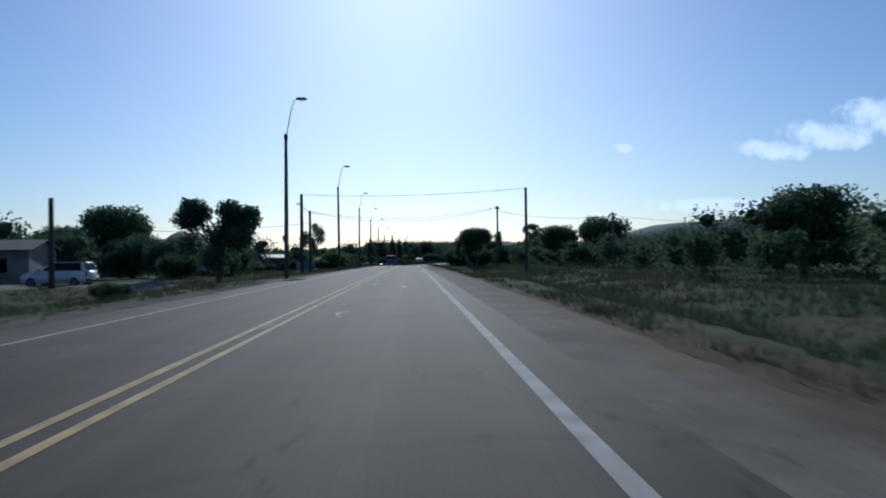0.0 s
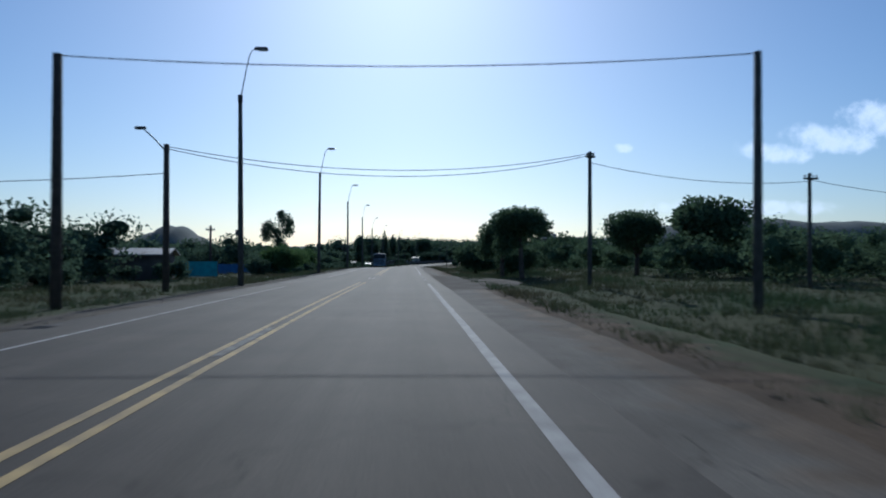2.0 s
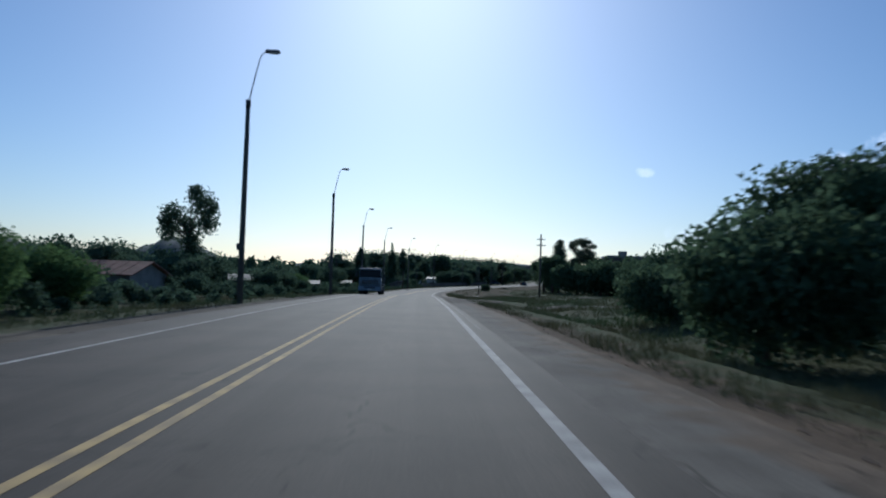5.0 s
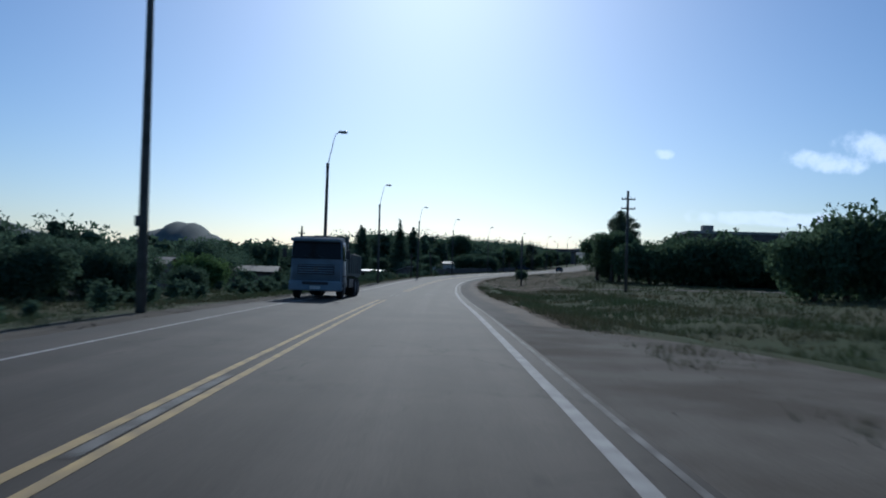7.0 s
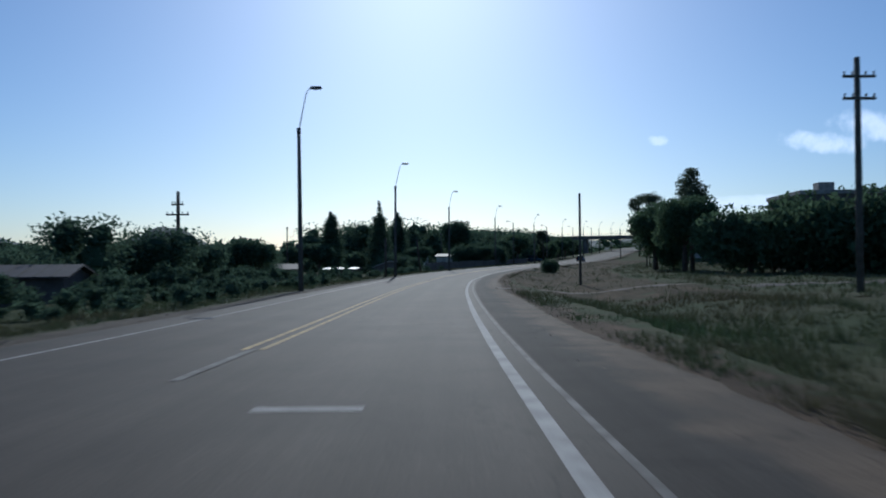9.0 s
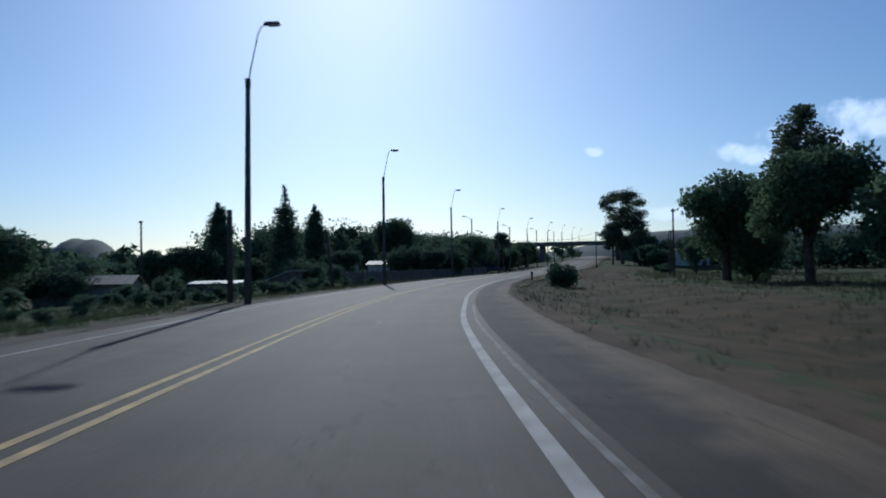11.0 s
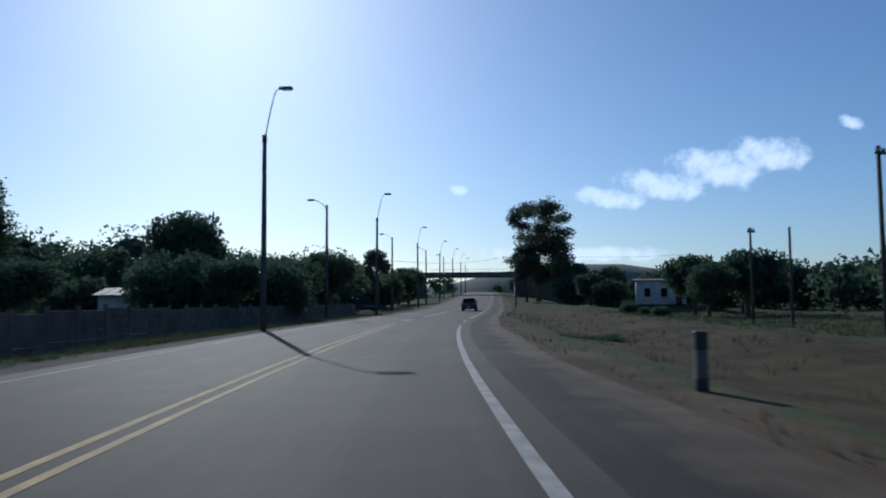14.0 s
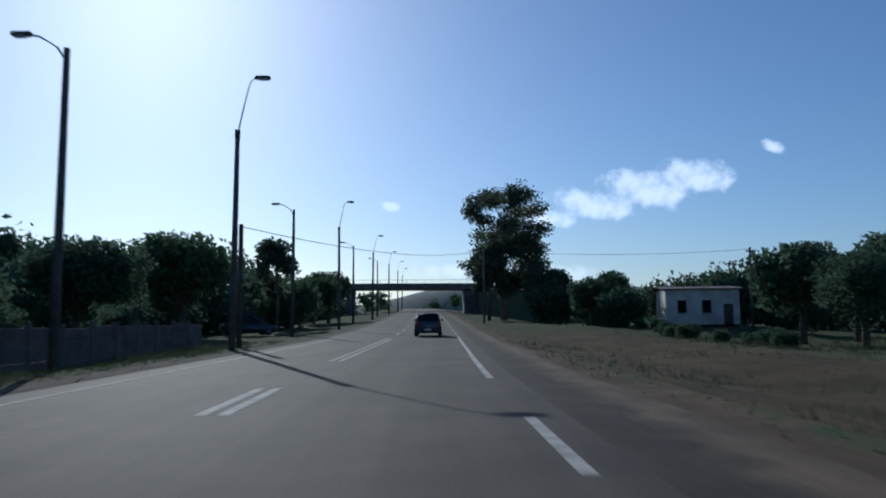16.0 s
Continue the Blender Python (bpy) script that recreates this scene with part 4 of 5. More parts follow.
for k, (x, y, sc) in enumerate(((33.5, 225.0, 1.3), (38.0, 228.0, 1.75), (43.5, 234.0, 1.6), (50.0, 246.0, 1.9))):
    plant("low", x, y, sc, 80 * k, 1 + k % 2, LEAF, "dense green tree at the edge of a field", 1.35)
# past the field
plant("round", 33.0, 300.0, 1.65, 60, 1, None, None, 1.1)
plant("tall", 35.4, 304.0, 1.22, 90, 1, LEAF_GUM, "tall leafy tree at the edge of a field")
plant("round", 33.0, 312.4, 1.8, 160, 2, LEAF, "tall dense tree at the edge of a field")
plant("round", 40.5, 298.0, 1.45, 220, 1)
plant("low", 35.5, 312.5, 1.3, 10, 2, LEAF, "dense tree at the edge of a field", 1.2)
plant("bush", 16.9, 306.2, 0.98, 0, 1, LEAF_DARK, None, 1.35)
for k, (x, y) in enumerate(((-15.5, 194.0), (-16.0, 199.0), (-15.8, 188.0))):
    plant("low", x, y, 0.7, 50 * k, 1 + k % 2, LEAF_DARK)
# gardens left of the bend
plant("column", -20.3, 370.3, 1.6, 0, 1, None, None, 0.75)
plant("cone", -9.3, 360.5, 1.6, 0, 1, None, None, 0.73)
plant("column", -6.3, 378.8, 1.45, 90, 2, None, None, 0.84)
plant("round", 8.0, 398.2, 1.72, 40, 1, LEAF_DARK, "tall spreading tree behind a roadside wall", 1.38)
plant("low", -3.5, 404.0, 1.6, 40, 1, LEAF_DARK, "dense rounded tree beside a white shed", 1.0)
plant("round", 24.5, 410.0, 1.5, 10, 1)
plant("round", 18.5, 397.0, 1.2, 110, 2, LEAF_DARK)
plant("low", 13.5, 387.0, 1.35, 60, 1, LEAF_DARK)
plant("round", 13.0, 380.0, 1.05, 10, 2, LEAF_DARK)
plant("low", 9.0, 366.0, 1.35, 10, 1, LEAF_DARK)
plant("low", 15.0, 371.0, 1.3, 70, 2, LEAF_DARK)
plant("round", 12.0, 362.0, 0.82, 70, 1, LEAF_DARK)
plant("thin", 33.8, 425.0, 1.12, 0, 1)
plant("round", 44.5, 450.0, 1.3, 0, 1)
plant("round", 41.5, 445.0, 1.1, 100, 2)
plant("low", 36.0, 432.0, 1.4, 100, 1)
for k, (x, y, sc) in enumerate(((-20.5, 297.0, 1.12), (-23.0, 304.0, 1.2), (-25.5, 310.5, 1.15), (-27.0, 357.0, 1.2), (-21.5, 359.0, 1.3), (-14.0, 363.0, 1.0), (-2.0, 367.0, 1.15))):
    plant("round", x, y, sc, 80 * k, 1 + k % 2, LEAF_DARK, "rounded dark tree among the gardens")
# right side towards the bridge
plant("gum", 73.6, 457.3, 1.2, 0, 1, None, None, 0.86)
plant("thin", 70.0, 455.0, 1.5, 40, 1)
plant("round", 78.5, 452.0, 1.6, 30, 1, LEAF_DARK)
plant("low", 75.5, 446.0, 1.7, 200, 2, LEAF_DARK)
for k, (x, y, sc) in enumerate(((66.0, 392.5, 1.4), (70.5, 388.5, 1.5), (75.5, 396.0, 1.35), (62.0, 384.0, 1.15))):
    plant("round", x, y, sc, 70 * k, 1 + k % 2, LEAF_DARK, "dense dark tree at the edge of a dry field")
plant("cone", 80.5, 443.0, 0.55, 200, 1)
plant("round", 77.0, 433.0, 1.45, 20, 2)
for k in range(8):
    plant("low", 86.5 + 3.2 * k, 431.0 - 4.6 * k, 1.75 + 0.3 * math.sin(k * 2.3), 70 * k, 1 + k % 2, LEAF_DARK, "dense dark tree behind a white house", 1.15)
plant("low", 79.0, 405.0, 0.95, 40, 1, LEAF_DARK, "dark shrub beside a white house")
plant("low", 69.0, 420.5, 1.1, 90, 2, LEAF_DARK, "dark shrub beside a white house")
plant("round", 68.5, 424.5, 1.0, 30, 1, LEAF_DARK)
for k, (x, y, sc) in enumerate(((42.0, 287.0, 2.1), (48.0, 286.0, 2.5), (54.5, 288.0, 2.1), (60.0, 287.0, 2.5), (45.0, 291.0, 2.5), (37.5, 291.0, 2.0))):
    plant("low", x, y, sc, k * 63, 1 + k % 2, LEAF)
for k in range(16):
    p = on_road(398 + 3.6 * k, 22.5 + 1.2 * math.sin(k))
    plant("bush", p.x, p.y, 0.7 + 0.12 * math.sin(k * 1.9), k * 40, 1 + k % 2, LEAF_DARK, "low dark hedge bush at the edge of a plot")


# ---- woods and scrub that nobody could count ----
def scrub(name, label, spots, leaf, seed, leaves=110, size=0.42, far=False):
    """spots: (x, y, radius, height); all in one mesh."""
    rng = np.random.default_rng(seed)
    VV, FF, o = [], [], 0
    for x, y, r, h in spots:
        z = float(ground_height(x, y))
        lobes = [(x + rng.uniform(-0.6, 0.6) * r, y + rng.uniform(-0.6, 0.6) * r, z + h * rng.uniform(0.35, 0.78), r * rng.uniform(0.45, 0.7), r * rng.uniform(0.45, 0.7), h * rng.uniform(0.16, 0.26)) for _ in range(4)]
        lobes.append((x, y, z + h * 0.42, r * 0.8, r * 0.8, h * 0.44))
        v, f = leaf_cloud(lobes, leaves, size * (0.6 + 0.09 * h), rng, 0.5)
        v2, f2 = core(lobes, 0.42, rng, *((4, 7) if far else (5, 9)))
        VV.append(v)
        FF += (f + o).tolist()
        o += len(v)
        VV.append(np.array(v2))
        FF += [tuple(o + i for i in q) for q in f2]
        o += len(v2)
    ob = mesh_part(name, np.concatenate(VV).tolist(), FF, leaf)
    return tagged(ob, label, "woods", kind="stuff")


def scattered(n, s0, s1, d0, d1, h0, h1, seed, keep=lambda s, d: True):
    rng = random.Random(seed)
    out = []
    while len(out) < n:
        s, d = rng.uniform(s0, s1), rng.uniform(d0, d1)
        if not keep(s, d):
            n -= 1
            continue
        p = on_road(s, d)
        h = rng.uniform(h0, h1)
        out.append((p.x, p.y, h * rng.uniform(0.45, 0.7), h))
    return out


scrub("scrub", "dense dark scrub and garden trees beside the road", scattered(135, -10, 170, -48, -17, 3.0, 5.6, 1, lambda s, d: not (20 < s < 66 and d > -24) and not (90 < s < 122 and d > -25)), LEAF_DARK, 1, 1300, 0.125)
scrub("scrub", "taller dark trees and scrub below the road", scattered(75, 165, 268, -44, -18, 4.2, 6.2, 21, lambda s, d: not (196 < s < 224 and d > -29)), LEAF_DARK, 21, 1900, 0.12)
scrub("scrub", "dark garden trees below the road", scattered(60, 262, 318, -56, -20, 4.2, 5.8, 22, lambda s, d: d < -20 - (s - 268) * 0.28), LEAF_DARK, 22, 1700, 0.115)
scrub("scrub", "low dark undergrowth along the verge", scattered(110, 70, 330, -17, -12.5, 0.9, 1.9, 2, lambda s, d: not 96 < s < 118 and not 196 < s < 220 and s < 300), LEAF_DARK, 2, 520, 0.11)
scrub("scrub", "dark weeds and brambles at the foot of the verge", scattered(230, 112, 318, -12.8, -7.0, 0.5, 1.2, 24), LEAF_DARK, 24, 300, 0.09)
scrub("woodland", "distant belt of mixed trees", scattered(180, 60, 290, -130, -46, 6.5, 10.0, 3), LEAF_DARK, 3, 700, 0.22, True)
scrub("woodland", "distant belt of low trees", scattered(80, 290, 420, -130, -50, 3.2, 4.8, 23, lambda s, d: not (380 < s and d > -62)), LEAF_DARK, 23, 700, 0.2, True)
scrub("woodland", "belt of taller trees behind the houses", scattered(100, 426, 560, -85, -38, 12.0, 15.0, 4), LEAF_DARK, 4, 900, 0.2, True)
scrub("woodland", "belt of trees behind the service road", scattered(60, 426, 560, -38, -20, 8.5, 11.5, 44), LEAF_DARK, 44, 900, 0.19, True)
scrub("woodland", "belt of trees behind the gardens", scattered(50, 330, 430, -105, -62, 3.6, 5.6, 34), LEAF_DARK, 34, 700, 0.22, True)
scrub("scrub", "hedges and garden shrubs behind the service road", scattered(80, 332, 470, -26, -17, 2.6, 5.0, 5, lambda s, d: not 345 < s < 384 and s > 338), LEAF_DARK, 5, 1300, 0.11)
scrub("scrub", "garden bushes below the road", scattered(40, 345, 420, -60, -26, 1.6, 3.0, 25), LEAF_DARK, 25, 900, 0.1)
scrub("scrub", "tangled scrub on the far side of the verge", scattered(160, 10, 175, 18, 60, 3.0, 5.8, 6, lambda s, d: not (d < 27 and 52 < s) and not (d < 20 and s < 30)), LEAF, 6, 1300, 0.125)
scrub("woodland", "hedgerow trees beyond the field", scattered(150, 120, 330, 52, 120, 4.0, 7.0, 7), LEAF, 7, 420, 0.26, True)
scrub("woodland", "trees behind the field towards the bridge", scattered(140, 300, 520, 34, 110, 5.0, 8.2, 8, lambda s, d: not (s < 345 and d < 46) and not (395 < s < 440 and d < 60)), LEAF_DARK, 8, 520, 0.24, True)
scrub("woodland", "wooded skyline past the bridge", scattered(170, 560, 900, -160, 160, 6.0, 10.0, 9, lambda s, d: abs(d) > 12), LEAF, 9, 200, 0.4, True)
scrub("woodland", "far woods along the plain", scattered(260, 420, 1200, -420, -100, 8.0, 14.0, 10), LEAF_DARK, 10, 60, 0.9, True)
scrub("woodland", "far woods along the plain", scattered(200, 300, 1100, 120, 420, 7.0, 12.0, 11), LEAF_DARK, 11, 60, 0.9, True)

# ---- buildings ----
def window_part(parent, w, h, at, axis="y"):
    """A recessed window: frame proud of the wall, dark pane, sill."""
    x, y, z = at
    size = (w, 0.06, h) if axis == "y" else (0.06, w, h)
    win = part("window", block(tuple(v + 0.12 if v > 0.07 else v for v in size), at, 0.01), PLASTER_GREY, parent)
    off = (0, -0.034, 0) if axis == "y" else (-0.034, 0, 0)
    part("pane", block(tuple(v if v > 0.07 else 0.02 for v in size), (x + off[0], y + off[1], z), 0.004), WINDOW_GLASS, win)
    part("sill", block((w + 0.24, 0.16, 0.06) if axis == "y" else (0.16, w + 0.24, 0.06), (x + off[0] * 2, y + off[1] * 2, z - h / 2 - 0.09), 0.01), CONCRETE, win)
    return win


def gable_house(x, y, turn, w, d, h, rise, wall, roof, label, windows=(), door=None, chimney=False):
    base = empty("house", Matrix.Translation(on_ground(x, y, -0.1)) @ pose(0, 0, 0, 0, 0, turn))
    part("wall", block((w, d, h), (0, 0, h / 2), 0.02), wall, base)
    V = [(-w / 2 - 0.35, -d / 2 - 0.35, h), (w / 2 + 0.35, -d / 2 - 0.35, h), (w / 2 + 0.35, d / 2 + 0.35, h), (-w / 2 - 0.35, d / 2 + 0.35, h), (-w / 2 - 0.35, 0, h + rise), (w / 2 + 0.35, 0, h + rise)]
    V += [(a, b, c - 0.09) for a, b, c in V]
    F = [(0, 1, 5, 4), (2, 3, 4, 5), (6, 10, 11, 7), (8, 11, 10, 9), (0, 6, 7, 1), (2, 8, 9, 3), (0, 4, 10, 6), (4, 3, 9, 10), (1, 7, 11, 5), (5, 11, 8, 2)]
    r = mesh_part("roof", V, F, roof, base)
    gable = [(-w / 2, -d / 2, h), (-w / 2, d / 2, h), (-w / 2, 0, h + rise - 0.12), (w / 2, -d / 2, h), (w / 2, d / 2, h), (w / 2, 0, h + rise - 0.12)]
    mesh_part("gable", gable[:3], [(0, 2, 1)], wall, base)
    mesh_part("gable", gable[3:], [(0, 1, 2)], wall, base)
    for k in range(int(w / 0.8)):
        xx = -w / 2 + 0.4 + k * 0.8
        V, F = tube([(xx, -d / 2 - 0.34, h + 0.015), (xx, 0, h + rise + 0.015)], [0.02, 0.02], 5)
        mesh_part("roof_rib", V, F, roof, r)
    for wx, wz, ww, wh in windows:
        window_part(base, ww, wh, (wx, -d / 2 - 0.02, wz))
    if door is not None:
        dr = part("door", block((0.9, 0.07, 2.05), (door, -d / 2 - 0.025, 1.03), 0.01), WOOD_POLE, base)
        part("door_handle", block((0.05, 0.05, 0.14), (door + 0.34, -d / 2 - 0.08, 1.02), 0.01), STEEL, dr)
    if chimney:
        part("chimney", block((0.5, 0.5, 1.1), (w * 0.25, 0.3, h + rise * 0.8), 0.02), BLOCKWORK, base)
    return tagged(base, label, "house", "houses along the road")


gable_house(-31.5, 49.0, 8, 8.5, 6.0, 2.6, 0.8, PLASTER_GREY, ROOF_DARK, "small grey plastered house with a dark roof", ((-2.4, 1.5, 1.1, 1.0), (2.3, 1.5, 1.1, 1.0)), 0.2)
gable_house(-37.0, 84.0, -10, 8.0, 6.0, 2.5, 1.1, PLASTER_GREY, ROOF_DARK, "grey plastered house with a dark roof among shrubs", ((-2.0, 1.4, 1.1, 1.0), (2.2, 1.4, 1.1, 1.0)), 0.0, True)
gable_house(-19.2, 93.5, 6, 5.0, 3.6, 1.9, 0.45, BLOCKWORK, ROOF_TIN, "low blockwork shed with a pale tin roof")
gable_house(-20.5, 197.0, 5, 3.6, 3.0, 2.0, 0.5, PLASTER_GREY, ROOF_DARK, "small grey hut behind shrubs", ((-0.9, 1.3, 0.7, 0.7),), 0.9)
gable_house(-24.0, 168.0, -8, 7.5, 5.5, 2.5, 1.0, PLASTER_GREY, ROOF_TILE, "grey house with a faded red roof among trees", ((-2.0, 1.4, 1.1, 1.0), (2.0, 1.4, 1.1, 1.0)), 0.1)
gable_house(-22.6, 214.0, 4, 6.5, 5.0, 2.4, 0.6, PLASTER_GREY, ROOF_DARK, "pale grey house with a dark roof below the road", ((-1.8, 1.4, 1.0, 1.0),), 0.6)
gable_house(-21.0, 244.0, 6, 6.5, 4.0, 1.9, 0.6, BLOCKWORK, ROOF_DARK, "low shed with a dark sheet roof below the road")
gable_house(-14.6, 340.6, -7, 5.4, 5.0, 1.95, 0.3, BLOCKWORK, ROOF_TIN, "low house with a pale tin roof below the road", ((-1.8, 1.1, 0.9, 0.8), (1.8, 1.1, 0.9, 0.8)), 0.2)
gable_house(-23.0, 322.0, 4, 8.0, 5.0, 2.2, 0.8, PLASTER_GREY, ROOF_DARK, "grey house with a dark roof among garden trees")
gable_house(5.9, 377.0, -12, 6.0, 5.0, 3.3, 0.6, PLASTER, ROOF_DARK, "white plastered house behind a roadside wall", ((-1.4, 1.5, 1.0, 1.0), (1.3, 1.5, 1.0, 1.0)))
gable_house(75.6, 415.5, -28, 7.2, 6.0, 3.6, 0.35, PLASTER, ROOF_DARK, "white plastered house with two small dark windows", ((-2.0, 1.8, 0.8, 1.2), (0.4, 1.8, 0.8, 1.2)), 2.5)


def corrugated_fence(x, y, turn, length, high, mat, label):
    base = empty("sheet_fence", Matrix.Translation(on_ground(x, y)) @ pose(0, 0, 0, 0, 0, turn))
    n = int(length / 0.9)
    me = None
    for k in range(n):
        V, F = [], []
        for j in range(11):
            u = j / 10
            for z in (0.05, high):
                V.append((k * 0.9 + u * 0.9, 0.025 * math.sin(u * 31.4), z))
        for j in range(10):
            F.append((2 * j, 2 * j + 2, 2 * j + 3, 2 * j + 1))
        sheet = mesh_part("sheet", V, F, mat, base)
        md = sheet.modifiers.new("thickness", 'SOLIDIFY')
        md.thickness = 0.012
    for k in range(n + 1):
        part("post", block((0.08, 0.08, high + 0.35), (k * 0.9, 0.09, (high - 0.1) / 2), 0.008), WOOD_POLE, base)
    return tagged(base, label, "fence", "sheet fences")


gable_house(-3.6, 424.0, -10, 7.5, 5.0, 3.9, 0.7, PLASTER, ROOF_TIN, "white plastered shed with a pale tin roof among trees", ((-1.6, 2.2, 0.9, 0.9),))
corrugated_fence(-25.0, 103.0, 4, 5.5, 1.35, BLUE_PAINT, "blue painted sheet metal fence beside a shed")
corrugated_fence(-19.4, 103.4, 4, 3.7, 1.35, TEAL_PAINT, "turquoise painted sheet metal fence beside a shed")
plant("low", -14.0, 112.2, 0.5, 40, 2, LEAF_DARK, "small dark shrub in front of a sheet fence")
corrugated_fence(-20.5, 118.0, 4, 4.6, 1.2, BLUE_PAINT, "blue painted sheet metal fence below the road")
corrugated_fence(-15.9, 117.6, 4, 1.9, 1.2, TEAL_PAINT, "turquoise painted sheet metal fence below the road")


def flat_building():
    base = empty("flat_roofed_building", Matrix.Translation(on_ground(54.5, 301.0, -0.2)) @ pose(0, 0, 0, 0, 0, -6))
    part("wall", block((16, 12, 9.6), (0, 0, 4.8), 0.03), BLOCKWORK, base, "plain dark wall")
    part("parapet", block((16.4, 12.4, 0.5), (0, 0, 9.8), 0.03), CONCRETE, base)
    part("roof_tank", block((1.9, 1.8, 1.2), (-4.2, -3, 10.6), 0.05), CONCRETE, base, "concrete water tank on the roof")
    for f in range(3):
        for k in range(5):
            window_part(base, 1.4, 1.1, (-6.0 + 3 * k, -6.02, 1.8 + 3.0 * f))
    return tagged(base, "grey flat-roofed building behind trees", "building")


flat_building()


# ---- lean-to beside the low house ----
def lean_to(x, y, turn, w, d, low, high, wall, roof, label):
    base = empty("shed", Matrix.Translation(on_ground(x, y, -0.1)) @ pose(0, 0, 0, 0, 0, turn))
    V = [(-w / 2, -d / 2, 0), (w / 2, -d / 2, 0), (w / 2, d / 2, 0), (-w / 2, d / 2, 0), (-w / 2, -d / 2, low), (w / 2, -d / 2, high), (w / 2, d / 2, high), (-w / 2, d / 2, low)]
    F = [(3, 2, 1, 0), (4, 5, 6, 7), (0, 1, 5, 4), (1, 2, 6, 5), (2, 3, 7, 6), (3, 0, 4, 7)]
    mesh_part("wall", V, F, wall, base)
    k = (high - low) / w
    o, t = 0.3, 0.11
    V = [(a, b, low + k * (a + w / 2) + c) for c in (0.004, 0.004 + t) for a, b in ((-w / 2 - o, -d / 2 - o), (w / 2 + o, -d / 2 - o), (w / 2 + o, d / 2 + o), (-w / 2 - o, d / 2 + o))]
    top = mesh_part("roof", V, F, roof, base)
    for j in range(int(d / 0.7)):
        yy = -d / 2 + 0.35 + 0.7 * j
        V, F = tube([(-w / 2 - o, yy, low - k * o + t + 0.01), (w / 2 + o, yy, high + k * o + t + 0.01)], [0.02, 0.02], 5)
        mesh_part("roof_rib", V, F, roof, top)
    return tagged(base, label, "shed", "houses along the road")


lean_to(-7.0, 338.2, -25, 2.6, 3.0, 1.45, 2.3, BLOCKWORK, ROOF_TIN, "small lean-to shed with a sloping pale tin roof")


# ---- wall beside the bend ----
def panel_wall(s0, s1, d, high):
    base = empty("roadside_wall", Matrix.Translation(on_road((s0 + s1) / 2, d)))
    inv = base.matrix_world.inverted()
    n = int((s1 - s0) / 2.0)
    for k in range(n):
        a, b = on_road(s0 + 2 * k, d), on_road(s0 + 2 * k + 2, d)
        z = float(ground_height((a.x + b.x) / 2, (a.y + b.y) / 2))
        h = road_heading(s0 + 2 * k + 1)
        m = inv @ Matrix.Translation(((a.x + b.x) / 2, (a.y + b.y) / 2, z)) @ pose(0, 0, 0, 0, 0, -math.degrees(h))
        for r in range(4):
            bm = block((0.06, 1.86, high / 4 - 0.012), (0, 0, -0.05 + high / 4 * (r + 0.5)), 0.01, 1)
            bm.transform(m)
            part("panel", bm, BLOCKWORK, base)
        bm = block((0.13, 0.13, high + 0.3), (0, -1.0, high / 2 - 0.05), 0.012, 1)
        bm.transform(m)
        part("post", bm, CONCRETE_DARK, base)
    return tagged(base, "weathered concrete panel wall along the verge", "wall")


panel_wall(316, 392, -9.2, 1.35)


# ---- bridge over the road ----
def bridge():
    c = on_road(530, 0)
    base = empty("road_bridge", Matrix.Translation(c) @ pose(0, 0, 0, 0, 0, -math.degrees(road_heading(530))))
    part("deck", block((48, 8, 1.0), (-10.6, 0, 5.35), 0.05), CONCRETE_DARK, base, "long weathered concrete deck")
    part("kerb_beam", block((48, 0.3, 0.35), (-10.6, -3.95, 6.0), 0.03), CONCRETE_DARK, base)
    rail = part("railing", block((48, 0.06, 0.08), (-10.6, -3.95, 6.95), 0.01), STEEL, base)
    for k in range(25):
        part("rail_post", block((0.07, 0.07, 0.85), (-34 + 1.95 * k, -3.95, 6.55), 0.008), STEEL, rail)
    for x in (-15.5, 11.6):
        part("pier", block((2.9 if x > 0 else 1.6, 6.0, 8.0), (x, 0, 0.8), 0.08), CONCRETE_DARK, base, "broad concrete pier")
    for side, x0, x1 in ((1, 13.0, 48.0), (-1, -34.0, -70.0)):
        V = [(x0, -6, 5.7), (x0, 6, 5.7), (x1, 6, 1.2), (x1, -6, 1.2), (x0, -14, -3), (x0, 14, -3), (x1, 14, -3), (x1, -14, -3)]
        F = [(0, 3, 2, 1), (0, 4, 7, 3), (1, 2, 6, 5), (0, 1, 5, 4), (2, 3, 7, 6)]
        mesh_part("embankment", V, F if side > 0 else [f[::-1] for f in F], FIELD, base, "grassy earth ramp")
    return tagged(base, "weathered concrete road bridge crossing over the road", "bridge")


bridge()


# ---- marker post ----
def marker_post(x, y):
    base = empty("marker_post", Matrix.Translation(on_ground(x, y, -0.05)) @ pose(0, 0, 0, 0, 0, -16))
    part("shaft", block((0.17, 0.13, 1.0), (0, 0, 0.5), 0.015), CONCRETE_DARK, base)
    part("top_band", block((0.18, 0.14, 0.26), (0, 0, 0.88), 0.015), BLACK_PLASTIC, base, "black painted band")
    part("base_band", block((0.18, 0.14, 0.34), (0, 0, 0.2), 0.015), BLACK_PLASTIC, base, "black painted band")
    return tagged(base, "short grey post with black bands beside the bend", "marker post")


marker_post(17.9, 321.5)


